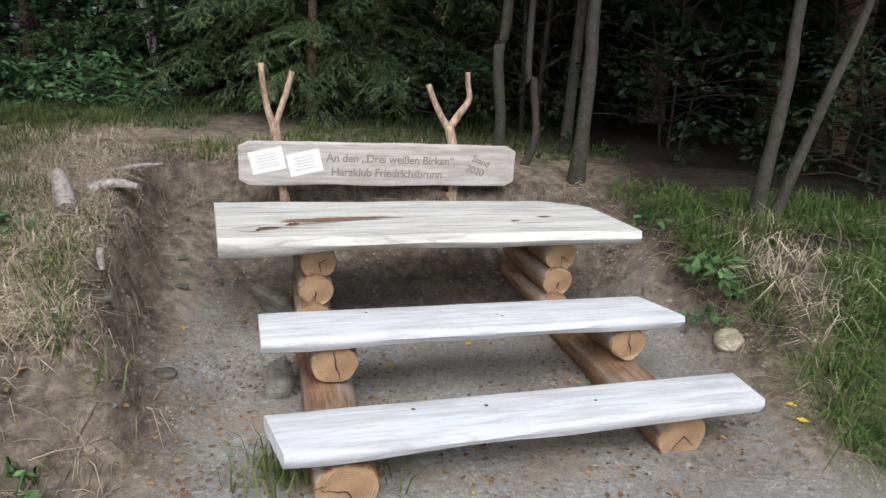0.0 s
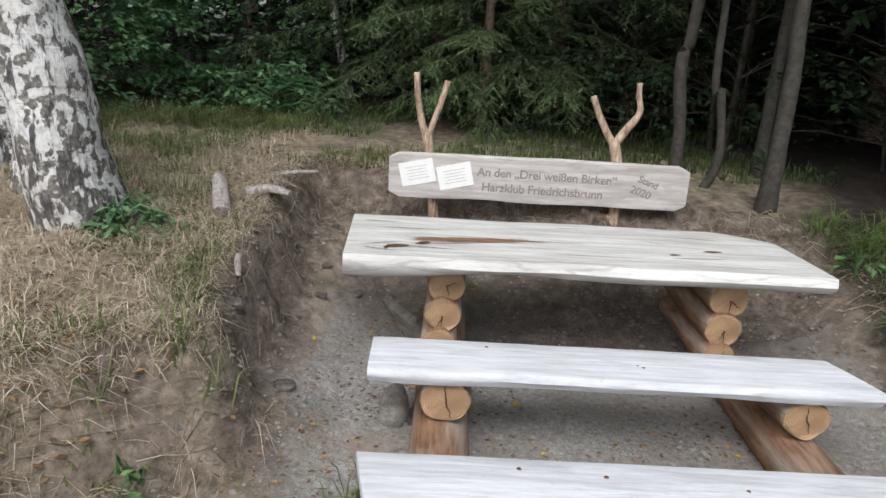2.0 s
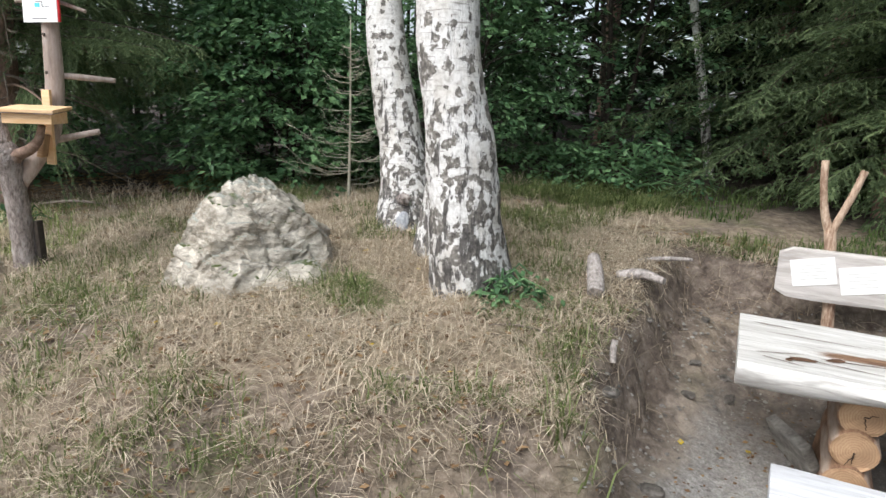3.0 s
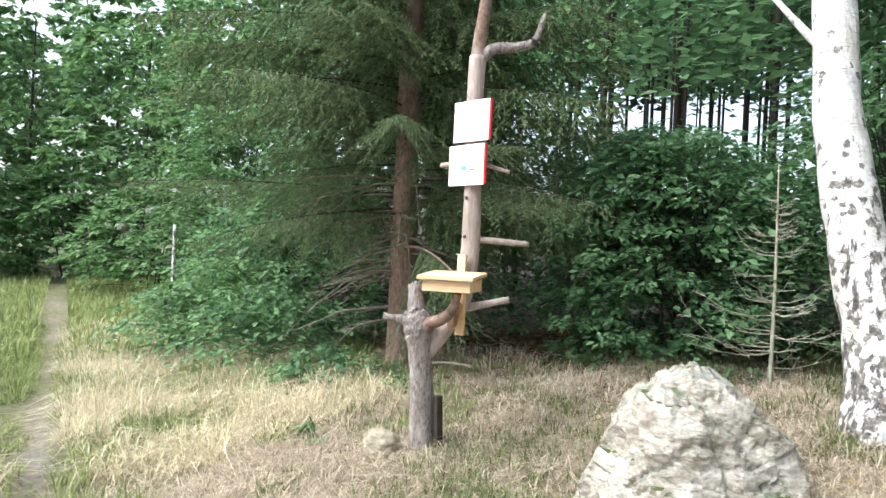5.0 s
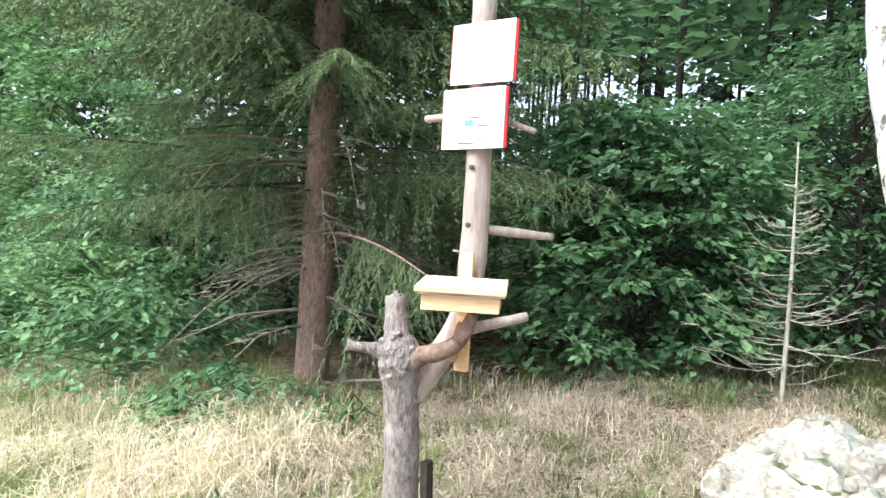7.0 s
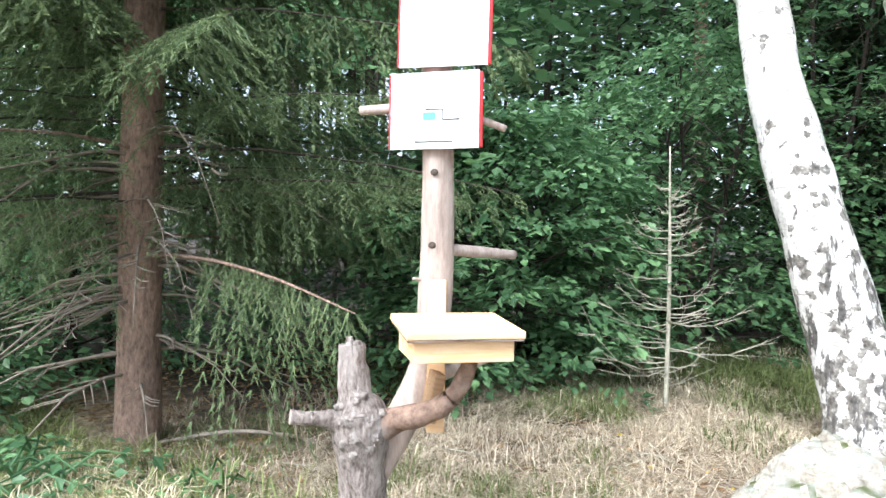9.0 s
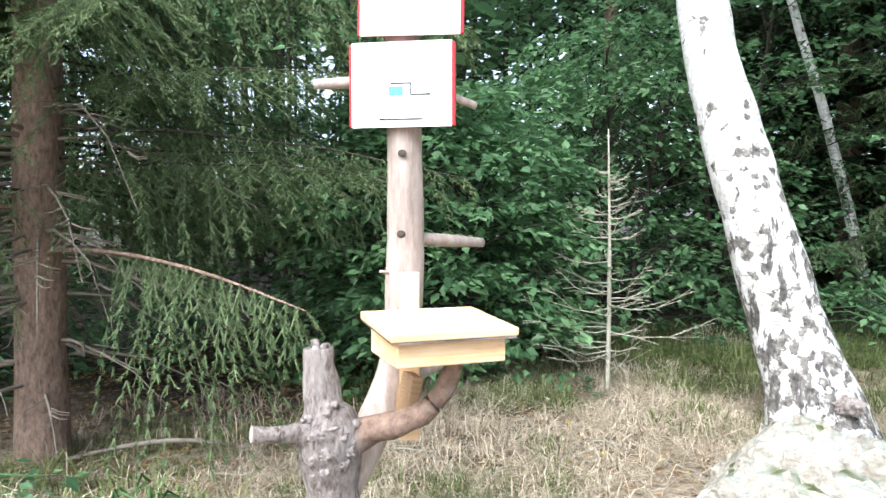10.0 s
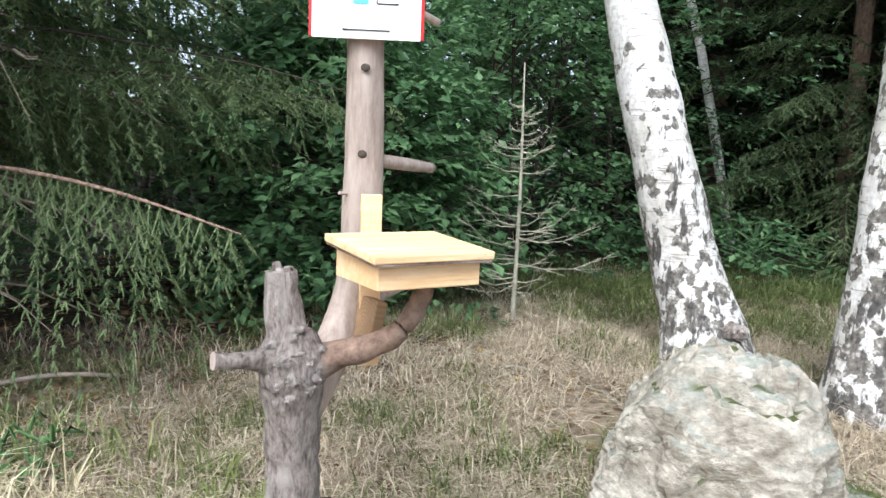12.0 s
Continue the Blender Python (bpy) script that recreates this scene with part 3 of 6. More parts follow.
def plank_mesh(name, back, front, z_top, thick, mats, seed, live=0.012, corner=0.0, sag=0.0):
    """A thick plank: back and front edge run from u to u at a v; the edges wave as the tree grew."""
    (ub0, vb, ub1, vb1), (uf0, vf, uf1, vf1) = back, front
    n, rings = 44, []
    for i in range(n + 1):
        t = i / n
        cut = corner * max(0.0, (t - 0.86) / 0.14) ** 1.6
        b = Vector((ub0 + (ub1 - ub0) * t, vb + (vb1 - vb) * t - cut, 0))
        f = Vector((uf0 + (uf1 - uf0) * t, vf + (vf1 - vf) * t, 0))
        wob = live * noise.noise((t * 5.5, seed, 0)) + 0.3 * live * noise.noise((t * 19, seed, 3))
        wob2 = live * noise.noise((t * 4.5, seed, 9))
        low = 0.25 * thick * noise.noise((t * 4.0, seed, 5)) - sag * max(0.0, 1 - t / 0.22) ** 1.5
        w = (b - f).length
        prof = [(0.012, 0.0), (0.05, 0), (0.5, 0.001), (0.95, 0), (0.985, -0.004), (1.0, -0.03), (0.995, -thick + 0.02), (0.95, -thick), (0.5, -thick), (0.06, -thick + low), (0.015, -thick + 0.02 + low), (-0.008, -0.5 * thick), (0.0, -0.014)]
        end = 0.0 if 0 < i < n else 0.0015
        ring = []
        for s, dz in prof:
            p = f.lerp(b, s)
            edge = wob if s < 0.04 else (wob2 if s > 0.96 else 0)
            zz = z_top + dz + 0.002 * noise.noise((t * 9, s * 3, seed))
            if end:
                zz += -end if dz > -0.5 * thick else end
            ring.append((p.x, p.y - edge, zz))
        rings.append(ring)
    me = loft(name, rings, mats, 0)
    me.set_sharp_from_angle(angle=radians(40))
    return me


def log_thing(name, u, v0, v1, z, r0, r1, label, group, seed, flat=None):
    """A log that lies along v, with sawn ends; flat: the height at which its top is hewn off."""
    n, rings = 12, []
    for i in range(n + 1):
        t = i / n
        r = r0 + (r1 - r0) * t
        ring = []
        for k in range(20):
            a = 2 * math.pi * k / 20
            w = r * (1 + 0.10 * noise.noise((math.cos(a) * 1.3, math.sin(a) * 1.3, seed * 3.1 + t * 1.2)) + 0.03 * noise.noise((math.cos(a) * 5, math.sin(a) * 5, t * 7 + seed)))
            if i in (0, n):
                w *= 0.94
            zz = w * math.sin(a)
            if flat is not None:
                zz = min(zz, flat - z)
            ring.append(((v1 - v0) * t + (0.018 * noise.noise((a, seed, 0)) if i == 0 else 0), 1.1 * w * math.cos(a), zz))
        rings.append(ring)
    rings.insert(1, [(p[0] + 0.012, p[1] / 0.94, p[2] / 0.94 if flat is None else p[2]) for p in rings[0]])
    me = loft(name, rings, [M_LOG, M_LOG_END], 1)
    ob = new(name, me)
    ob.matrix_world = SET @ pose(u, v0, z, 0, 0, 90)
    rs = random.Random(seed)
    for k in range(2):
        n, a, L = 7, rs.uniform(-2.2, -0.9) if k == 0 else rs.uniform(0, 6.28), r0 * rs.uniform(0.55, 0.95)
        wob = [rs.uniform(-0.004, 0.004) for _ in range(n)]
        V, F = [], []
        for i in range(n):
            q = L * i / (n - 1)
            wd = 0.0028 * (1 - 0.8 * i / n)
            for sg in (-1, 1):
                V.append((-0.008, (q * math.cos(a)) + (wob[i] + sg * wd) * -math.sin(a), q * math.sin(a) + (wob[i] + sg * wd) * math.cos(a)))
        F = [(2 * i, 2 * i + 1, 2 * i + 3, 2 * i + 2) for i in range(n - 1)]
        if flat is None or abs(math.sin(a)) < 0.95:
            part("drying_crack", quick("drying_crack", V, F, [M_BLACKWOOD]), ob, "dark drying crack in the end grain")
    return tagged(ob, label, "log", group)


def picnic_set():
    for name, u, seed in (("support_beam", -0.595, 1), ("support_beam", 0.755, 2)):
        log_thing(name, u, -0.70 if u < 0 else -0.60, 1.25, 0.085, 0.105, 0.10, "peeled log beam lying on the gravel under the benches", "beams under the benches", seed, 0.185)
    for u, seed in ((-0.578, 3), (0.745, 4)):
        log_thing("bench_log", u, -0.15, 0.16, 0.272, 0.088 if u < 0 else 0.08, 0.086, "short round peeled log carrying the bench plank", "logs under the bench", seed)
    for u in (-0.61, 0.63):
        for k, (z, r) in enumerate(((0.255, 0.075), (0.385, 0.078), (0.518, 0.08))):
            log_thing("table_log", u + 0.012 * (k - 1), 0.40 + 0.02 * ((k * 7) % 3 - 1), 1.02, z, r, r * 0.97, "peeled log stacked crosswise under the table top", "logs stacked under the table", 5 + k + int(u > 0) * 5)
    planks = (
        ("front_bench", (-0.86, -0.475, 1.06, -0.455), (-0.80, -0.735, 1.04, -0.685), 0.27, 0.062, "bleached grey wooden plank of the low front bench", "bench", 11, 0.006),
        ("bench", (-0.875, 0.08, 0.89, 0.08), (-0.865, -0.195, 0.985, -0.195), 0.42, 0.06, "bleached white-grey wooden bench plank beside the table", "bench", 12, 0.006),
    )
    for name, back, front, z, th, label, cat, seed, live in planks:
        ob = new(name, plank_mesh(name, back, front, z, th, [M_PLANK], seed, live))
        ob.matrix_world = SET
        tagged(ob, label, cat, "benches of the picnic set")
        for k in range(3):
            r = random.Random(seed * 10 + k)
            me = bpy.data.meshes.new("knot")
            bm = bmesh.new()
            bmesh.ops.create_circle(bm, cap_ends=True, segments=10, radius=0.005 + 0.004 * r.random())
            bm.to_mesh(me)
            bm.free()
            me.materials.append(M_KNOT)
            part("knot", me, ob, "dark knot", pose(back[0] + (back[2] - back[0]) * (0.1 + 0.8 * r.random()), front[1] + (back[1] - front[1]) * (0.2 + 0.6 * r.random()), z + 0.0035, 0, 0, r.random() * 90))
    table = thing("picnic_table_top", (0, 0, 0), "thick weathered grey table top with a live edge", "table")
    table.matrix_world = SET
    part("tabletop", plank_mesh("tabletop", (-1.09, 0.985, 0.97, 0.985), (-1.035, 0.285, 1.01, 0.285), 0.685, 0.08, [M_TABLE], 14, 0.02, 0.17, 0.03), table)
    # the split knot near one corner
    for du, dv, rx, ry, rot in ((-0.82, 0.43, 0.05, 0.022, 12), (-0.71, 0.49, 0.035, 0.022, 40), (-0.865, 0.405, 0.02, 0.012, 70), (0.40, 0.50, 0.028, 0.010, 10), (0.60, 0.58, 0.04, 0.012, 5), (0.36, 0.68, 0.05, 0.003, -25), (-0.02, 0.86, 0.06, 0.003, 8), (-0.62, 0.50, 0.16, 0.0035, 9), (-0.68, 0.425, 0.13, 0.003, -6), (-0.90, 0.46, 0.09, 0.003, 22), (-0.88, 0.37, 0.08, 0.003, -14), (-0.45, 0.545, 0.2, 0.003, 5), (-0.2, 0.60, 0.22, 0.0025, 2), (0.05, 0.42, 0.18, 0.0025, 1), (0.5, 0.46, 0.12, 0.003, 4), (0.62, 0.78, 0.15, 0.003, -8), (-0.75, 0.72, 0.2, 0.0025, 1), (-0.93, 0.83, 0.10, 0.004, -4)):
        bm = bmesh.new()
        bmesh.ops.create_circle(bm, cap_ends=True, segments=22, radius=1.0)
        for v in bm.verts:
            w = 1 + 0.45 * noise.noise((v.co.x * 2 + du * 9, v.co.y * 2, 0))
            v.co = Vector((v.co.x * rx * w, v.co.y * ry * w, 0))
        me = bpy.data.meshes.new("knot")
        bm.to_mesh(me)
        bm.free()
        me.materials.append(M_KNOT)
        part("knot", me, table, "dark split knot in the wood", pose(du, dv, 0.689, 0, 0, rot))
    # backrest board with its lettering
    board = thing("backrest_board", at_set(-0.095, 1.60, 0.642), "grey wooden backrest board with burnt Gothic lettering", "backrest", rz=13)
    w, h = 1.77, 0.272
    n, rings = 30, []
    for i in range(n + 1):
        t = i / n
        c = 0.03 * (max(0, (0.03 - t) / 0.03) + max(0, (t - 0.97) / 0.03))
        top = h - c + 0.006 * noise.noise((t * 6, 1, 1)) - 0.006 * abs(t - 0.45)
        bot = c + 0.008 * noise.noise((t * 5, 4, 1))
        x = (t - 0.5) * w
        rings.append([(x, -0.02, bot + 0.004), (x, -0.024, bot + 0.02), (x, -0.024, top - 0.01), (x, -0.018, top), (x, 0.02, top), (x, 0.024, top - 0.01), (x, 0.024, bot + 0.01), (x, 0.018, bot)])
    part("board", loft("board", rings, [M_BOARD], 0, False), board)
    for text, size, x, z, rot in (("An den „Drei weißen Birken“", 0.072, -0.36, 0.155, -1.0), ("Harzklub Friedrichsbrunn", 0.073, -0.33, 0.066, -1.0), ("Stand", 0.058, 0.585, 0.17, -20), ("2020", 0.066, 0.545, 0.105, -18)):
        cu = bpy.data.curves.new("lettering", "FONT")
        cu.body, cu.size, cu.extrude, cu.space_character, cu.offset = text, size, 0.001, 0.96, 0.0012
        cu.materials.append(M_INK)
        part("lettering", cu, board, "burnt dark lettering", pose(x, -0.0255, z, 90, 0, 0) @ pose(0, 0, 0, 0, 0, rot))
    for x, z, rot in ((-0.715, 0.155, 13), (-0.49, 0.145, 13)):
        sheet = thing("paper_sheet", at_set(-0.115, 1.60, 0.642), "white printed sheet pinned on the board", "notice", "sheets on the backrest")
        sheet.matrix_world = board.matrix_world @ pose(x, -0.027, z, 0, rot * -1, 0)
        part("sheet", block("sheet", (0.205, 0.002, 0.142), (0, 0, 0), M_PAPER, 0), sheet)
        for k in range(5):
            part("print_line", block("print_line", (0.13 - 0.02 * (k % 2), 0.001, 0.004), (0.0, -0.0016, 0.036 - 0.018 * k), M_FAINT, 0), sheet, "faint printed line")
    # forked posts
    forks = (
        ("forked_post", [(-0.675, 1.655, -0.02, 0.034), (-0.70, 1.655, 0.45, 0.032), (-0.725, 1.655, 0.72, 0.03), (-0.765, 1.66, 1.02, 0.031)],
         [[(-0.765, 1.66, 1.0, 0.026), (-0.80, 1.655, 1.10, 0.022), (-0.825, 1.65, 1.24, 0.018), (-0.835, 1.65, 1.37, 0.019)],
          [(-0.76, 1.66, 1.0, 0.024), (-0.725, 1.66, 1.10, 0.02), (-0.685, 1.66, 1.22, 0.017), (-0.655, 1.66, 1.33, 0.017)]]),
        ("forked_post", [(0.40, 1.655, -0.02, 0.036), (0.40, 1.655, 0.5, 0.034), (0.385, 1.655, 0.85, 0.03), (0.345, 1.66, 1.03, 0.03)],
         [[(0.35, 1.66, 1.0, 0.026), (0.29, 1.655, 1.09, 0.022), (0.23, 1.65, 1.2, 0.018), (0.195, 1.65, 1.285, 0.017)],
          [(0.345, 1.66, 1.0, 0.024), (0.41, 1.66, 1.10, 0.022), (0.475, 1.66, 1.20, 0.02), (0.46, 1.66, 1.30, 0.016), (0.455, 1.66, 1.37, 0.016)],
          [(0.39, 1.655, 0.56, 0.02), (0.30, 1.65, 0.575, 0.018), (0.20, 1.65, 0.60, 0.016)]]),
    )
    for i, (name, trunk, tips) in enumerate(forks):
        ob = thing(name, (0, 0, 0), "peeled forked branch standing as a post behind the backrest", "post", "posts of the backrest")
        ob.matrix_world = SET
        part("trunk", limb("trunk", trunk, [M_FRESH], 12, 0.15, i), ob)
        for k, tip in enumerate(tips):
            part("prong", limb("prong", tip, [M_FRESH], 10, 0.2, i * 3 + k), ob)


picnic_set()

# ---- rocks ----


def rock_mesh(name, size, seed, material, planes=16, peak=None, rough=0.06, subdiv=5):
    """A broken stone: the common core of many cleft planes, roughened."""
    r = np.random.RandomState(seed)
    N = r.normal(size=(planes, 3))
    N /= np.linalg.norm(N, axis=1)[:, None]
    D = 0.62 + 0.3 * r.rand(planes)
    bm = bmesh.new()
    bmesh.ops.create_icosphere(bm, subdivisions=subdiv, radius=1.0)
    for v in bm.verts:
        d = np.array(v.co.normalized())
        q = N @ d
        rad = min(1.0, float(np.min(np.where(q > 0.05, D / np.maximum(q, 0.05), 9))))
        p = Vector(d * rad)
        w = 1 + rough * (noise.noise(p * 3 + Vector((seed, 0, 0))) + 0.6 * noise.noise(p * 8) + 0.4 * noise.noise(p * 19))
        p = p * w
        if peak:
            k = max(0.0, p.z)
            p.x = p.x * (1 - 0.45 * k) + peak[0] * k
            p.y = p.y * (1 - 0.45 * k) + peak[1] * k
        v.co = (p.x * size[0], p.y * size[1], p.z * size[2])
    for f in bm.faces:
        f.smooth = subdiv > 4
    me = bpy.data.meshes.new(name)
    bm.to_mesh(me)
    bm.free()
    me.materials.append(material)
    return me


def cleft_body(bm, centre, subdiv, reach, planes):
    """Adds one block of broken rock: the core of the given cleft planes (normal and distance), with chipped ledges and cracks."""
    N = np.array(planes, float)
    N[:, :3] /= np.linalg.norm(N[:, :3], axis=1)[:, None]
    ball = bmesh.ops.create_icosphere(bm, subdivisions=subdiv, radius=1.0)
    for v in ball["verts"]:
        d = np.array(v.co.normalized())
        q = N[:, :3] @ d
        p = Vector(d * min(reach, float(np.min(np.where(q > 0.04, N[:, 3] / np.maximum(q, 0.04), 9)))))
        bed = p.z * 7 + 2.2 * p.x + 1.2 * noise.noise(p * 3.2)
        ledge = (bed - math.floor(bed)) ** 3
        chip = noise.cell(p * 8 + 0.9 * noise.noise_vector(p * 5)) - 0.5
        crack = max(0.0, 0.10 - abs(noise.noise(p * 3.6 + Vector((4, 1, 2)))))
        w = 1 + 0.015 * noise.noise(p * 3) - 0.03 * ledge + 0.032 * chip - 0.55 * crack + 0.016 * noise.noise(p * 17) + 0.012 * noise.noise(p * 45)
        v.co = p * w + Vector(centre)


def rocks():
    bm = bmesh.new()
    cleft_body(bm, (-0.01, 0.0, 0.0), 6, 0.86, [(0.40, 0.15, 1.0, 0.56), (0.0, -0.42, 0.91, 0.555), (0.12, -0.90, 0.40, 0.455), (0.95, -0.12, 0.26, 0.41), (-0.75, 0.0, 0.66, 0.425), (-0.95, 0.02, 0.30, 0.365),
                                       (0.0, 0.9, 0.4, 0.50), (0.37, 0.54, 0.75, 0.49), (0.6, 0.7, 0.3, 0.50), (-0.6, 0.7, 0.35, 0.45), (-0.35, -0.51, 0.78, 0.495), (-0.62, -0.68, 0.38, 0.41), (0.66, -0.62, 0.42, 0.475), (0.55, -0.25, 0.8, 0.545)])
    cleft_body(bm, (0.36, 0.04, -0.08), 5, 0.40, [(0.6, -0.5, 0.6, 0.20), (0.9, 0.1, 0.35, 0.21), (0.3, 0.85, 0.4, 0.27), (-0.2, -0.85, 0.45, 0.28), (0.1, 0.1, 1.0, 0.23), (0.5, 0.6, 0.7, 0.24)])
    for f in bm.faces:
        f.smooth = True
    me = bpy.data.meshes.new("boulder")
    bm.to_mesh(me)
    bm.free()
    me.set_sharp_from_angle(angle=radians(18))
    me.materials.append(M_ROCK)
    ob = new("boulder", me)
    ob.matrix_world = pose(-3.62, 2.30, 0.545)
    tagged(ob, "pale angular boulder with moss patches in dry grass", "rock")
    ob = new("stone", rock_mesh("stone", (0.12, 0.11, 0.13), 5, M_TANSTONE, 12, None, 0.1, 4))
    ob.matrix_world = pose(-4.72, 1.20, 0.50, 0, 0, 0)
    tagged(ob, "tan stone lying beside the wooden post", "stone")
    ob = new("stone", rock_mesh("stone", (0.085, 0.065, 0.065), 6, M_TANSTONE, 12, None, 0.1, 4))
    ob.matrix_world = pose(1.48, 3.05, ground_z(1.48, 3.05) + 0.03, 0, 0, 0)
    tagged(ob, "pale stone at the foot of the grassy bank", "stone")
    for x, y, z, sx, sy, sz, rz in ((1.28, 4.12, 0.17, 0.10, 0.08, 0.06, 0), (1.16, 4.2, 0.22, 0.08, 0.07, 0.05, 30), (-0.70, 2.62, 0.08, 0.07, 0.06, 0.12, 10), (-1.70, 3.68, 0.27, 0.07, 0.05, 0.04, 0), (0.36, 3.95, 0.12, 0.12, 0.06, 0.10, 20), (2.45, 3.1, 0.46, 0.13, 0.09, 0.07, 0)):
        ob = new("stone", rock_mesh("stone", (sx, sy, sz), int(abs(x) * 100), M_STONE, 10, None, 0.08, 3))
        ob.matrix_world = pose(x, y, z, 0, 0, rz)
        tagged(ob, "grey stone half sunk in the earth", "stone", "stones round the picnic place")
    ob = new("paving_slab", block("paving_slab", (0.30, 0.05, 0.2), (0, 0, 0), M_STONE, 0.008))
    ob.matrix_world = pose(-0.86, 3.30, 0.15, 28, 0, -45)
    tagged(ob, "grey concrete slab leaning against the table logs", "slab")


rocks()

# ---- wooden post with signs and summit book box ----


def sign_post():
    post = thing("sign_post", (0, 0, 0), "grey dead tree trunk set up as a sign post", "post")
    part("stump", limb("stump", [(-4.60, 1.40, 0.35, 0.078), (-4.60, 1.39, 0.6, 0.066), (-4.585, 1.375, 0.85, 0.062), (-4.575, 1.355, 1.05, 0.063), (-4.565, 1.335, 1.18, 0.074), (-4.562, 1.33, 1.24, 0.06), (-4.565, 1.33, 1.27, 0.03)], [M_GREYWOOD], 40, 0.09, 3, 22, freq=30.0), post)
    part("broken_top", limb("broken_top", [(-4.565, 1.33, 1.15, 0.066), (-4.572, 1.325, 1.25, 0.050), (-4.58, 1.32, 1.33, 0.038), (-4.582, 1.318, 1.395, 0.034)], [M_GREYWOOD], 28, 0.15, 8, 14, freq=26.0), post)
    for dx, dy, top, r in ((-0.014, 0.006, 1.412, 0.017), (0.013, 0.010, 1.404, 0.017), (0.006, -0.014, 1.402, 0.015)):
        part("splinter", limb("splinter", [(-4.581 + dx, 1.318 + dy, 1.33, r), (-4.582 + dx, 1.318 + dy, 1.385, r * 0.85), (-4.584 + dx * 1.1, 1.317 + dy, top, r * 0.5)], [M_GREYWOOD], 9, 0.2, top * 50, 6, freq=24.0), post)
    part("branch_stub", limb("branch_stub", [(-4.56, 1.31, 1.19, 0.045), (-4.60, 1.245, 1.212, 0.022), (-4.645, 1.17, 1.222, 0.017)], [M_GREYWOOD, M_POSTWOOD], 16, 0.45, 9, 10, 1, freq=26.0), post)
    for k, (a, b, c, r) in enumerate(((-4.53, 1.285, 1.17, 0.024), (-4.56, 1.27, 1.15, 0.018), (-4.52, 1.30, 1.22, 0.02), (-4.575, 1.275, 1.24, 0.018), (-4.545, 1.27, 1.21, 0.022), (-4.515, 1.315, 1.14, 0.024), (-4.505, 1.33, 1.185, 0.02), (-4.535, 1.29, 1.255, 0.016), (-4.585, 1.28, 1.185, 0.02), (-4.60, 1.30, 1.16, 0.022), (-4.54, 1.285, 1.125, 0.017), (-4.57, 1.28, 1.11, 0.014), (-4.525, 1.305, 1.275, 0.012), (-4.56, 1.272, 1.195, 0.014), (-4.50, 1.345, 1.225, 0.015), (-4.545, 1.315, 1.20, 0.055), (-4.525, 1.325, 1.165, 0.048), (-4.575, 1.30, 1.195, 0.042))):
        part("burl", rock_mesh("burl", (r, r * 0.9, r * 0.8), 60 + k, M_GREYWOOD, 12, None, 0.4, 3), post, "knobbly lichen-grey burl", pose(a, b, c))
    part("curved_arm", limb("curved_arm", [(-4.555, 1.34, 1.15, 0.05), (-4.50, 1.37, 1.195, 0.036), (-4.40, 1.40, 1.23, 0.029), (-4.33, 1.43, 1.285, 0.024), (-4.29, 1.445, 1.37, 0.018)], [M_REDBARK], 20, 0.25, 10, 10, freq=24.0), post)
    part("rear_trunk", limb("rear_trunk", [(-4.585, 1.385, 1.03, 0.05), (-4.555, 1.475, 1.16, 0.048), (-4.535, 1.57, 1.33, 0.048), (-4.53, 1.60, 1.6, 0.05), (-4.535, 1.60, 2.0, 0.046), (-4.545, 1.60, 2.4, 0.045), (-4.55, 1.61, 2.62, 0.046)], [M_POSTWOOD], 16, 0.08, 11, 8), post)
    part("upper_limb", limb("upper_limb", [(-4.55, 1.61, 2.6, 0.042), (-4.545, 1.62, 2.75, 0.036), (-4.52, 1.64, 3.0, 0.032), (-4.49, 1.66, 3.3, 0.026)], [M_REDBARK], 12, 0.15, 12), post)
    part("upper_limb", limb("upper_limb", [(-4.55, 1.61, 2.6, 0.04), (-4.51, 1.68, 2.66, 0.032), (-4.46, 1.80, 2.675, 0.026), (-4.43, 1.88, 2.71, 0.022), (-4.42, 1.91, 2.79, 0.016), (-4.415, 1.93, 2.86, 0.009)], [M_GREYWOOD], 10, 0.2, 13), post)
    for a, b, r in (((-4.53, 1.60, 1.645), (-4.468, 1.915, 1.628), 0.018), ((-4.54, 1.56, 1.27), (-4.45, 1.80, 1.33), 0.02), ((-4.54, 1.62, 2.06), (-4.75, 1.50, 2.05), 0.016), ((-4.53, 1.60, 2.06), (-4.40, 1.75, 2.0), 0.012), ((-4.53, 1.60, 1.55), (-4.56, 1.53, 1.56), 0.005)):
        m = [(p + q) / 2 for p, q in zip(a, b)]
        part("peg", limb("peg", [(*a, r * 1.15), (*m, r), (*b, r * 0.85)], [M_POSTWOOD], 10, 0.12, a[2]), post)
    for u, z in ((0.0, 1.655), (0.004, 1.86)):
        bm = bmesh.new()
        bmesh.ops.create_uvsphere(bm, u_segments=10, v_segments=8, radius=0.012)
        me = bpy.data.meshes.new("knot")
        bm.to_mesh(me)
        bm.free()
        me.materials.append(M_DARK_BARK)
        part("knot", me, post, "dark branch knot", pose(-4.513 + u, 1.556, z, 0, 0, 20) @ Matrix.Diagonal((1, 0.35, 0.8, 1)))
    stake = new("stake", block("stake", (0.03, 0.045, 0.5), (0, 0, 0), M_DARK_BARK, 0.005))
    stake.matrix_world = pose(-4.53, 1.46, 0.56, 0, -3, 25)
    tagged(stake, "dark weathered stake driven in beside the post", "stake")
    # signs
    rot = 22.5
    n = Vector((math.sin(radians(rot)), -math.cos(radians(rot)), 0))
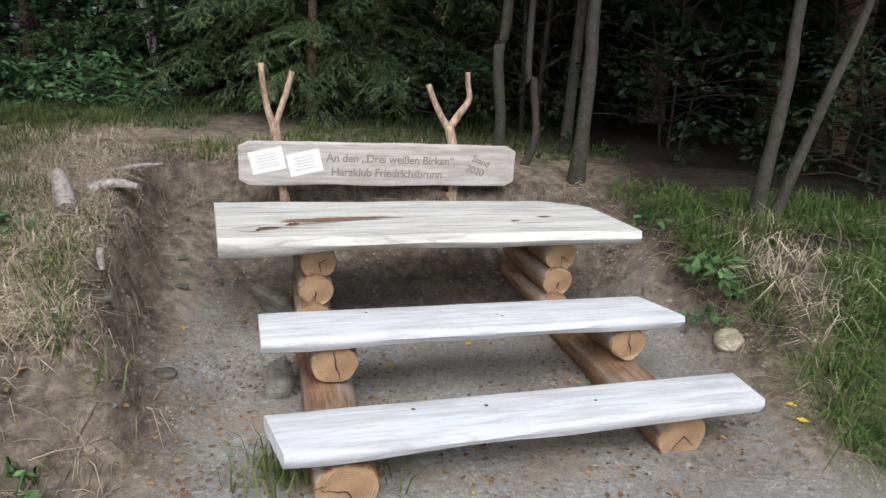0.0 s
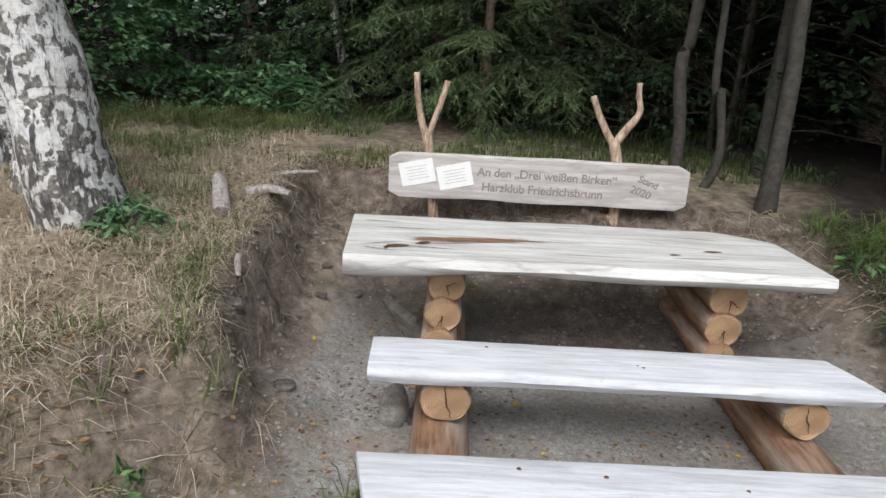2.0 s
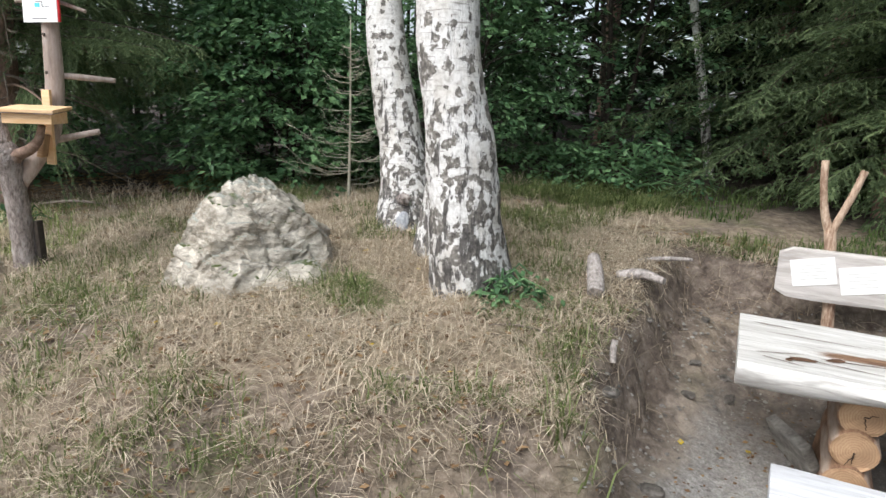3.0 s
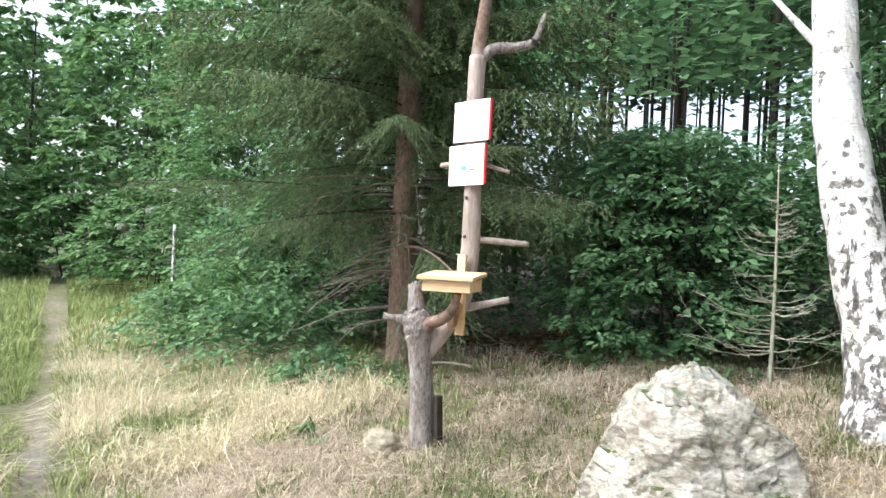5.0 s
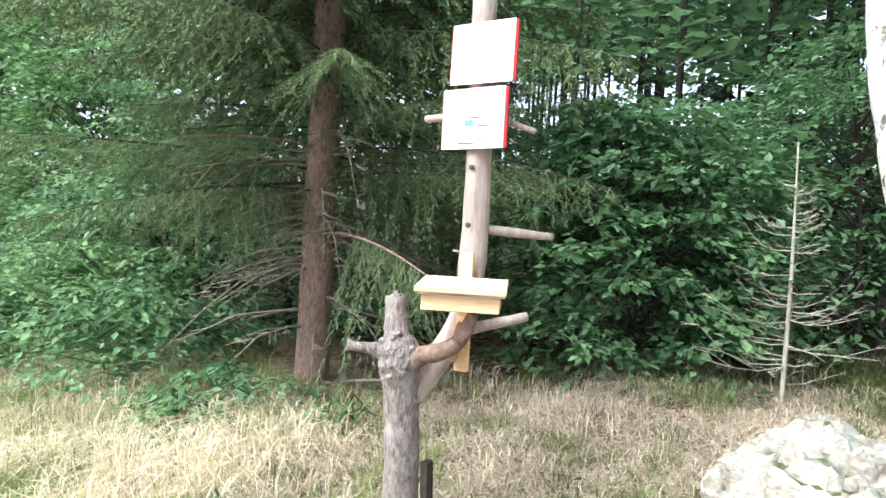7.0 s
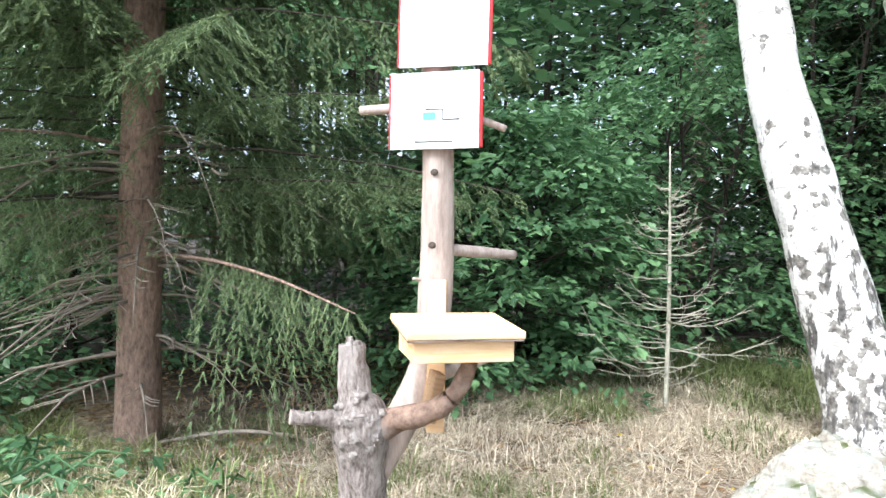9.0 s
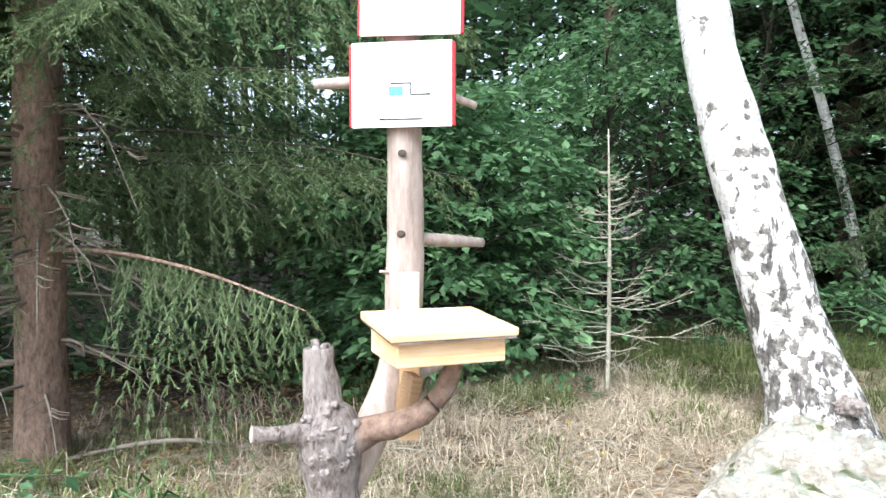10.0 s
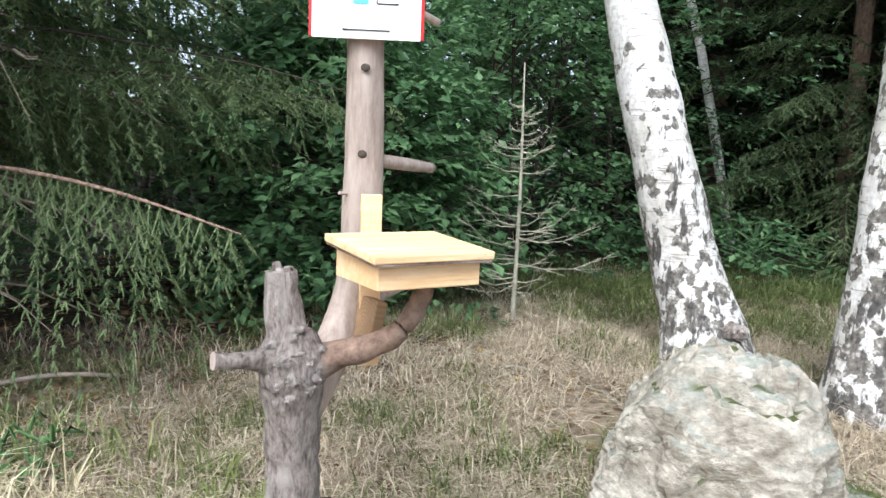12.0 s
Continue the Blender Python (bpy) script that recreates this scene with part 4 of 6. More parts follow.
    for k, (x, y, z0, lean) in enumerate(((-4.505, 1.548, 1.922, 0.0), (-4.488, 1.560, 2.152, 1.0))):
        sg = thing("notice_board", (x, y, z0), "white notice board with red side edges on the post", "sign", "notice boards on the post", rz=rot)
        sg.matrix_world = sg.matrix_world @ pose(0, 0, 0, 0, lean, 0)
        part("back_plate", block("back_plate", (0.272, 0.012, 0.208), (0, 0.008, 0.109), M_RED, 0.002), sg, "red plate that shows at the sides")
        part("face", block("face", (0.256, 0.006, 0.214), (0, -0.001, 0.109), M_SIGN, 0.001), sg, "plain white face")
        if k == 0:
            marks = [(0.036, 0.022, -0.014, 0.093, M_BLUE), (0.05, 0.003, -0.002, 0.112, M_BLACK), (0.003, 0.03, 0.024, 0.098, M_BLACK), (0.05, 0.003, 0.05, 0.083, M_BLACK), (0.11, 0.003, 0.0, 0.022, M_BLACK),
                     (0.012, 0.004, -0.05, 0.022, M_BLACK), (0.010, 0.004, 0.07, 0.083, M_BLACK)]
            for w, h, x0, z1, mt in marks:
                part("printed_mark", block("printed_mark", (w, 0.002, h), (x0, -0.0052, z1), mt, 0), sg)
    # box
    bx = thing("summit_book_box", (-4.335, 1.43, 1.36), "new pine box with an overhanging lid mounted on the post", "box", rz=51)
    part("body", block("body", (0.245, 0.215, 0.064), (0, 0, 0.052), M_PINE, 0.003), bx)
    part("lid", block("lid", (0.285, 0.262, 0.018), (0, -0.002, 0.096), M_PINE, 0.003, pose(0, 0, 0, 4, 0, 0)), bx, "pale plywood lid")
    part("lid_edge", block("lid_edge", (0.279, 0.256, 0.006), (0, -0.002, 0.084), M_REDBARK, 0.001, pose(0, 0, 0, 4, 0, 0)), bx, "brown glued edge under the lid")
    bt = new("batten", block("batten", (0.05, 0.022, 0.42), (0, 0, 0), M_PINE, 0.003))
    bt.matrix_world = pose(-4.475, 1.535, 1.35, 0, 0, 35)
    tagged(bt, "pale pine batten fixed upright on the post", "batten")
    br = new("bracket", block("bracket", (0.03, 0.10, 0.13), (0, 0, 0), M_LOG_END, 0.004))
    br.matrix_world = pose(-4.46, 1.50, 1.25, 0, 12, 51)
    tagged(br, "orange-brown wooden bracket below the box", "bracket")


sign_post()

# ---- birches ----


def birch(points, label, seed, sides=28):
    x, y, z = points[0][:3]
    tree = thing("birch", (x, y, z), label, "tree", "white birches beside the boulder")
    rel = [(p[0] - x, p[1] - y, p[2] - z, p[3]) for p in points]
    line = smooth_line(rel, 14)
    rings = tube_rings([p[:3] for p in line], [p[3] for p in line], sides, 0.09, seed, 5.0)
    part("trunk", loft("trunk", rings, [M_BIRCH], 0), tree)
    # crown and limbs lie out of view, added to shade the picnic place
    rs = np.random.RandomState(seed + 400)
    top = np.array(rel[-1][:3])
    C = top + np.stack([rs.normal(size=160) * 1.3, rs.normal(size=160) * 1.3, -3.6 * rs.rand(160) + 1.6], -1)
    P = C[rs.randint(0, 160, 3600)] + rs.normal(size=(3600, 3)) * 0.28
    part("crown", quads_mesh("crown", leaf_quads(P, 0.11, rs, 0.8, 0.7), M_LEAF), tree, "small green birch leaves high up, unseen, added for shade")
    for k in range(5):
        e = C[k]
        part("limb", limb("limb", [(*(top * (0.62 + 0.06 * k)), 0.03), (*((top * (0.62 + 0.06 * k) + e) / 2 + np.array([0, 0, 0.3])), 0.02), (*e, 0.008)], [M_BIRCH], 8), tree)
    return tree


def birches():
    t = birch([(-3.57, 3.54, 0.45, 0.32), (-3.63, 3.57, 0.85, 0.21), (-3.75, 3.62, 1.25, 0.165), (-3.885, 3.62, 1.73, 0.15), (-4.03, 3.66, 2.25, 0.135), (-4.14, 3.72, 2.75, 0.122), (-4.3, 3.85, 4.0, 0.11), (-4.5, 3.95, 9.0, 0.06)], "leaning white birch trunk with dark cracked bark", 1)
    part("bare_branch", limb("bare_branch", [(-0.58, 0.2, 2.34, 0.035), (-0.72, 0.12, 2.52, 0.026), (-0.92, 0.04, 2.80, 0.016)], [M_BIRCH], 8), t)
    part("burl", rock_mesh("burl", (0.065, 0.05, 0.045), 31, M_GREYWOOD, 12, None, 0.3, 4), t, "round brown burl", pose(0.06, -0.13, 0.47))
    part("bare_scar", rock_mesh("bare_scar", (0.06, 0.04, 0.17), 32, M_LICHEN, 14, None, 0.12, 4), t, "smooth blue-grey scar below the burl", pose(0.09, -0.16, 0.27, 0, 8, 0))
    thin = birch([(-3.2, 8.1, 0.7, 0.06), (-3.45, 8.1, 1.9, 0.052), (-3.7, 8.1, 3.0, 0.048), (-4.05, 8.1, 4.4, 0.044), (-4.6, 8.2, 7.5, 0.03)], "thin leaning white birch deep in the dark wood", 5, 14)
    birch([(-2.98, 3.26, 0.5, 0.25), (-2.98, 3.26, 0.78, 0.165), (-2.97, 3.26, 1.2, 0.135), (-2.95, 3.26, 1.7, 0.125), (-2.93, 3.27, 2.3, 0.115), (-2.90, 3.3, 3.5, 0.105), (-2.85, 3.4, 9.0, 0.06)], "upright white birch trunk with black patches", 2)
    birch([(-2.45, 3.0, 0.36, 0.32), (-2.43, 2.90, 0.66, 0.225), (-2.45, 2.85, 0.956, 0.195), (-2.49, 2.82, 1.39, 0.178), (-2.57, 2.79, 1.93, 0.16), (-2.625, 2.79, 2.68, 0.15), (-2.7, 2.85, 4.2, 0.135), (-2.9, 3.1, 9.0, 0.08)], "stout white birch trunk with flaking bark on the bank", 3)


birches()

# ---- foliage ----


def spruce_branch(rs, L, hang, coarse, needles, start=0.10):
    """One spruce bough of length L along x, that sags: hanging side twigs carry short shoots, each set all round with needles."""
    gap = 0.04 * coarse
    n = int(L * (1.1 - start) / gap) + 6
    s = start + (1 - start) * (np.arange(n) + rs.rand(n)) / n
    side = np.where(np.arange(n) % 2, 1.0, -1.0)
    tl = (0.42 * ((1 - s) / (1.1 - start)) ** 0.7 * L ** 0.6 + 0.09) * (0.45 + 0.8 * rs.rand(n))
    ang = radians(35) + radians(30) * rs.rand(n)
    D = np.stack([np.cos(ang), side * np.sin(ang), -hang * (0.3 + rs.rand(n))], -1)
    D /= np.linalg.norm(D, axis=1)[:, None]
    B = np.stack([s * L, 0 * s, L * (0.06 * s - 0.14 * s * s)], -1)
    m = np.maximum(3, (tl / (0.03 * coarse)).astype(int))
    k = np.repeat(np.arange(n), m)
    N = len(k)
    first = np.cumsum(m) - m
    j = np.arange(N) - first[k]
    t = (j + 0.3 * rs.rand(N)) / m[k]
    P = B[k] + D[k] * (tl[k] * t)[:, None]
    P[:, 2] -= 0.3 * hang * tl[k] * t * t
    sg = np.where(j % 2, 1, -1) * np.radians(30 + 22 * rs.rand(N))
    d = D[k]
    E = np.stack([d[:, 0] * np.cos(sg) - d[:, 1] * np.sin(sg), d[:, 0] * np.sin(sg) + d[:, 1] * np.cos(sg), d[:, 2] - 0.25 * rs.rand(N)], -1)
    E /= np.linalg.norm(E, axis=1)[:, None]
    ln = (0.05 + 0.055 * rs.rand(N)) * (1.05 - 0.6 * t) * coarse ** 0.5
    P, E, ln = np.concatenate([P, P]), np.concatenate([E, d]), np.concatenate([ln, 1.25 * tl[k] / m[k]])
    N = len(P)
    K, length, half, core = (6, 0.0135, 0.0021, 0.0034) if needles else ((2, 0.028, 0.0068, 0.0085) if coarse < 2 else (0, 0.0, 0.0, 0.0075 * coarse))
    if not needles:
        keep = rs.rand(N) < (0.9 if coarse < 2 else 0.5)
        P, E, ln = P[keep], E[keep], ln[keep]
        N = len(P)
    Q = np.repeat(P, K, 0) + np.repeat(E * ln[:, None], K, 0) * ((np.tile(np.arange(K), N) + 0.5) / max(K, 1))[:, None]
    X = np.repeat(E, K, 0)
    R = rs.normal(size=X.shape)
    R -= X * np.sum(R * X, axis=1)[:, None]
    R /= np.linalg.norm(R, axis=1)[:, None] + 1e-9
    X = 0.8 * X + 0.65 * R
    P, E = np.concatenate([P, Q]), np.concatenate([E, X])
    half = np.concatenate([np.full(N, core), np.full(N * K, half)])
    ln = np.concatenate([ln, length * (0.7 + 0.6 * rs.rand(N * K))])
    W = np.cross(E, rs.normal(size=E.shape) + np.array([0, 0, 1.5]))
    W *= half[:, None] / (np.linalg.norm(W, axis=1)[:, None] + 1e-9)
    tip = P + E * ln[:, None]
    return np.stack([P - W, P + W, tip + W * 0.4, tip - W * 0.4], 1)


def crown_arrays(height_, start, reach, count, seed, droop=0.25, coarse=1.0, fine_below=99.0, hang=0.6, gap=None, needles_below=0.0, size_power=0.75):
    """Places of all twiglets of a spruce crown, and its branch sticks."""
    rs = np.random.RandomState(seed)
    V, lines = [], []
    for i in range(count):
        t = ((i + rs.rand()) / count) ** 1.25
        z = start + (height_ - start) * t
        L = reach * (1 - t) ** size_power * (0.65 + 0.55 * rs.rand()) + 0.15
        a = i * 2.399 + rs.rand()
        if gap and z < gap[2] and gap[0] < (a + math.pi) % (2 * math.pi) - math.pi < gap[1]:
            continue
        el = radians(8 - 60 * droop * (1 - t) + 14 * (rs.rand() - 0.5))
        ca, sa, ce, se = math.cos(a), math.sin(a), math.cos(el), math.sin(el)
        R = np.array([[ca * ce, -sa, -ca * se], [sa * ce, ca, -sa * se], [se, 0, ce]])
        B = spruce_branch(rs, L, hang * (0.4 + rs.rand()), coarse if z < fine_below else 2.6, z < needles_below)
        V.append((B.reshape(-1, 3) @ R.T) + np.array([0, 0, z]))
        pts = []
        for s in (0, 0.35, 0.7, 1.0):
            q = R @ (np.array([s, 0, 0.06 * s - 0.14 * s * s]) * L)
            pts.append((q[0], q[1], q[2] + z, max(0.002, 0.0046 * L * (1 - 0.85 * s))))
        lines.append(pts)
    return np.concatenate(V), lines


def spruce(place, height_, trunk_r, start, reach, count, seed, label, group="", bare=0, far=False, coarse=1.0, fine_below=99.0, hang=0.6, gap=None, needles_below=0.0, droop=0.25, bare_len=1.3, bare_z=(0.4, 1.6)):
    tree = thing("spruce", place, label, "tree", group)
    part("trunk", limb("trunk", [(0, 0, -0.2, trunk_r * 1.25), (0, 0, 0.25, trunk_r * 1.05), (0.02, 0, height_ * 0.3, trunk_r * 0.8), (0, 0, height_, 0.02)], [M_SPRUCE_BARK], 14, 0.10, seed, 8), tree)
    V, lines = crown_arrays(height_, start, reach, count, seed, droop, coarse, fine_below, hang, gap, needles_below)
    # far trees take the needle colour that has shade in it
    part("crown", quads_mesh("crown", V, M_NEEDLE_SHADED if far else M_NEEDLE), tree)
    part("bough_structure", sticks("bough_structure", lines, M_DARK_BARK, 4), tree)["kind"] = "stuff"
    if bare:
        rs = np.random.RandomState(seed + 99)
        dead = []
        for i in range(bare):
            a, z, L = rs.rand() * 6.28, bare_z[0] + (bare_z[1] - bare_z[0]) * rs.rand(), bare_len * (0.4 + 0.7 * rs.rand())
            d = np.array([math.cos(a), math.sin(a)])
            ln = [(d[0] * L * s, d[1] * L * s, z + 0.10 * L * s - L * (0.35 + 0.25 * rs.rand()) * s * s, 0.012 * (1 - 0.85 * s)) for s in (0, 0.25, 0.5, 0.75, 1)]
            dead.append(ln)
            for k in range(7):
                s = 0.25 + 0.7 * rs.rand()
                b = a + (0.9 if k % 2 else -0.9)
                l2 = 0.35 * L * (1.1 - s)
                p = (d[0] * L * s, d[1] * L * s, z + 0.10 * L * s - L * 0.42 * s * s)
                dead.append([(*p, 0.004), (p[0] + math.cos(b) * l2 * 0.5, p[1] + math.sin(b) * l2 * 0.5, p[2] - 0.02, 0.003), (p[0] + math.cos(b) * l2, p[1] + math.sin(b) * l2, p[2] - 0.25 * l2, 0.0015)])
        # far trees get dark bark on dead twigs to stand for shade
        part("dead_branchwork", sticks("dead_branchwork", dead, M_DARK_BARK if far else M_TWIG, 4), tree, "bare grey dead lower branches")["kind"] = "stuff"
    return tree


def spray_quads(C, out, per, reach, size, rs):
    """Flat leaf sprays: each fans out from its place along its own direction, with the leaves laid side by side and their tips hanging."""
    n = len(C)
    k = np.repeat(np.arange(n), per)
    N = len(k)
    S = (reach * (0.6 + 0.7 * rs.rand(n)))[k]
    o = out[k]
    side = np.cross(o, np.array([0, 0, 1.0]))
    side /= np.linalg.norm(side, axis=1)[:, None] + 1e-9
    nrm = np.cross(side, o)
    u = rs.rand(N) ** 0.85
    v = (2 * rs.rand(N) - 1) * 0.55 * np.minimum(1, 2.2 * u + 0.15) * (1.08 - u) ** 0.7
    P = C[k] + o * ((u - 0.3) * S)[:, None] + side * (v * S)[:, None] + nrm * (0.045 * S * rs.normal(size=N))[:, None]
    P[:, 2] -= S * (0.22 * u * u + 0.35 * v * v)
    d = o * (0.5 + 0.5 * rs.rand(N))[:, None] + side * (np.sign(v) * (0.25 + 0.9 * rs.rand(N)))[:, None] + 0.3 * rs.normal(size=(N, 3))
    d[:, 2] -= 0.3
    d /= np.linalg.norm(d, axis=1)[:, None]
    s = np.cross(d, nrm + 0.35 * rs.normal(size=(N, 3)))
    s /= np.linalg.norm(s, axis=1)[:, None] + 1e-9
    nn = np.cross(s, d)
    L = (size * (0.55 + 0.7 * rs.rand(N)))[:, None]
    return np.stack([P, P + d * L * 0.42 + s * L * 0.30 + nn * L * 0.07, P + d * L, P + d * L * 0.42 - s * L * 0.30 + nn * L * 0.07], 1).reshape(-1, 3)


def broadleaf(name, place, height_, spread, leaves, seed, label, group="", stems=3, leaf=0.10, material=None, low=0.03, category="bush", bark=None, clump=26):
    """A bush or young tree: stems, boughs to each spray and flat sprays of leaves."""
    rs = np.random.RandomState(seed)
    tree = thing(name, place, label, category, group)
    nclump = max(4, leaves // clump)
    u = rs.rand(nclump)
    zz = low + (1 - low) * u ** 0.8
    prof = np.sin(np.pi * np.clip(0.28 + 0.66 * zz, 0, 1)) ** 0.6
    rr = spread * prof * np.sqrt(0.15 + 0.85 * rs.rand(nclump)) * (0.75 + 0.45 * rs.rand(nclump))
    aa = rs.rand(nclump) * 2 * np.pi
    C = np.stack([rr * np.cos(aa), rr * np.sin(aa), zz * height_], -1)
    lines = []
    for s in range(stems):
        a = 6.28 * s / stems + rs.rand()
        lean = spread * (0.35 if stems > 1 else 0.06)
        lines.append([(0.08 * math.cos(a), 0.08 * math.sin(a), -0.1, 0.008 * height_), (lean * 0.4 * math.cos(a), lean * 0.4 * math.sin(a), height_ * 0.35, 0.006 * height_), (lean * math.cos(a), lean * math.sin(a), height_ * 0.9, 0.003 * height_)])
    for c in C[: min(nclump, 70)]:
        k = lines[rs.randint(stems)]
        z = min(c[2] * 0.75, k[-1][2])
        t = z / k[-1][2]
        b = (k[0][0] + (k[-1][0] - k[0][0]) * t, k[0][1] + (k[-1][1] - k[0][1]) * t, z)
        lines.append([(*b, 0.008), ((b[0] + c[0]) / 2, (b[1] + c[1]) / 2, (b[2] + c[2]) / 2 + 0.06, 0.006), (*c, 0.003)])
    part("stem_structure", sticks("stem_structure", lines, bark or M_DARK_BARK, 6), tree)["kind"] = "stuff"
    turn = aa + 0.7 * rs.normal(size=nclump)
    out = np.stack([np.cos(turn), np.sin(turn), -0.25 + 0.4 * rs.rand(nclump)], -1)
    out /= np.linalg.norm(out, axis=1)[:, None]
    part("crown", quads_mesh("crown", spray_quads(C, out, clump, min(0.42 + 0.05 * spread, 0.75 * spread), leaf, rs), material or M_LEAF), tree)
    return tree


def forest():
    spruce(at_ground(-6.92, 1.96), 13, 0.115, 1.3, 1.95, 230, 61, "tall spruce with drooping boughs and bare lower branches", bare=56, droop=0.14, bare_z=(0.35, 1.75), bare_len=1.05, fine_below=4.1, hang=0.85, gap=(-1.05, 0.0, 2.0), needles_below=2.25)
    near_tree = [o for o in bpy.data.objects if o.name.startswith("spruce") and o.parent is None][0]
    for k, (a, z, L, hg, st) in enumerate(((-7, 1.04, 1.95, 1.7, 0.42), (62, 1.42, 1.5, 0.9, 0.25), (100, 1.15, 1.4, 1.3, 0.3), (-62, 1.62, 1.2, 0.7, 0.4), (-120, 1.25, 1.2, 1.3, 0.2), (175, 1.2, 1.3, 1.4, 0.2))):
        rb = np.random.RandomState(700 + k)
        V = spruce_branch(rb, L, hg, 0.95, True, st).reshape(-1, 3)
        spray = part("needle_spray", quads_mesh("needle_spray", V, M_NEEDLE), near_tree, "hanging green needle twigs", pose(0, 0, z, 0, 0, a))
        part("bough", limb("bough", [(0, 0, 0, 0.012), (L * 0.25, 0, 0.006 * L, 0.010), (L * 0.5, 0, -0.005 * L, 0.008), (L * 0.75, 0, -0.034 * L, 0.006), (L, 0, -0.08 * L, 0.003)], [M_SPRUCE_BARK], 8, 0.3), spray, "long bare grey bough")
    spruce(at_ground(-2.15, 8.3), 11, 0.10, 0.6, 2.3, 140, 62, "dark spruce behind the forest edge grass", bare=8, droop=0.3, coarse=1.6, fine_below=5.5)
    spruce(at_ground(-0.7, 7.6), 8, 0.08, 0.4, 1.7, 110, 63, "young dark spruce in the shade", droop=0.35, coarse=1.8, fine_below=5.0)
    spruce(at_ground(-1.3, 6.9), 5, 0.05, 0.3, 1.2, 80, 65, "small dark spruce at the forest edge", droop=0.3, coarse=1.7)
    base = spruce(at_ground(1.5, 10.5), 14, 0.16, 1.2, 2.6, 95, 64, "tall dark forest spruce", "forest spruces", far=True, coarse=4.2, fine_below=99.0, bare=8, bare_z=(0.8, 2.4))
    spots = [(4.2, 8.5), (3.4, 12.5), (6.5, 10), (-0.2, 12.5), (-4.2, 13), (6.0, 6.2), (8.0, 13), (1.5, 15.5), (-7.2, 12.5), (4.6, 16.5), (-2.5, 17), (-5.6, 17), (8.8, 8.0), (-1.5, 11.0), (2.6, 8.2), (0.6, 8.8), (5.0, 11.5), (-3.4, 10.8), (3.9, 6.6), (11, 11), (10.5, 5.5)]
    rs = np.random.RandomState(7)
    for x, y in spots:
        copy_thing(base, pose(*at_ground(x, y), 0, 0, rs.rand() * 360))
    # grey young trunks behind the bank, with shade in their bark colour
    for pts, lab in (
        ([(0.44, 5.15, 0.5, 0.050), (0.45, 5.15, 1.0, 0.042), (0.40, 5.15, 1.5, 0.040), (0.46, 5.2, 2.2, 0.038), (0.50, 5.2, 7.0, 0.03)], "grey young tree trunk wound with ivy"),
        ([(0.52, 5.0, 0.5, 0.034), (0.70, 5.0, 0.85, 0.028), (0.66, 5.0, 1.3, 0.026), (0.60, 5.0, 1.8, 0.024), (0.64, 5.0, 6.0, 0.02)], "thin crooked grey tree trunk"),
        ([(0.99, 4.75, 0.45, 0.078), (1.0, 4.75, 0.9, 0.055), (1.00, 4.75, 1.5, 0.046), (0.98, 4.75, 2.4, 0.042), (1.0, 4.8, 8.0, 0.03)], "slender grey tree trunk on the bank"),
        ([(1.06, 5.7, 0.5, 0.07), (1.09, 5.7, 1.4, 0.045), (1.15, 5.7, 7.0, 0.03)], "slender grey tree trunk deeper in the wood"),
        ([(2.04, 4.15, 0.45, 0.065), (2.06, 4.15, 0.9, 0.044), (2.085, 4.15, 1.5, 0.038), (2.10, 4.2, 2.4, 0.034), (2.2, 4.2, 8.0, 0.026)], "grey forked tree trunk at the forest edge"),
        ([(2.12, 4.1, 0.45, 0.045), (2.2, 4.1, 0.85, 0.036), (2.33, 4.1, 1.4, 0.030), (2.51, 4.1, 2.2, 0.026), (3.2, 4.1, 6.0, 0.02)], "leaning thin grey tree trunk at the forest edge"),
    ):
        x, y, z = pts[0][:3]
        tr = thing("young_tree", (x, y, z), lab, "tree", "young trees at the forest edge")
        part("trunk", limb("trunk", [(p[0] - x, p[1] - y, p[2] - z, p[3]) for p in pts], [M_GREY_BARK_SHADED], 12, 0.14, x, 8), tr)
        # unseen crown, added so that it shades the bank below
        e = np.array(pts[-1][:3]) - np.array([x, y, z])
        rq = np.random.RandomState(int(x * 100))
        P = e + np.stack([rq.normal(size=2600) * 0.95, rq.normal(size=2600) * 0.95, -2.6 * rq.rand(2600) + 1.0], -1)
        part("crown", quads_mesh("crown", leaf_quads(P, 0.16, rq, 0.8, 0.6), M_LEAF), tr, "unseen green leaves high up, added for shade")
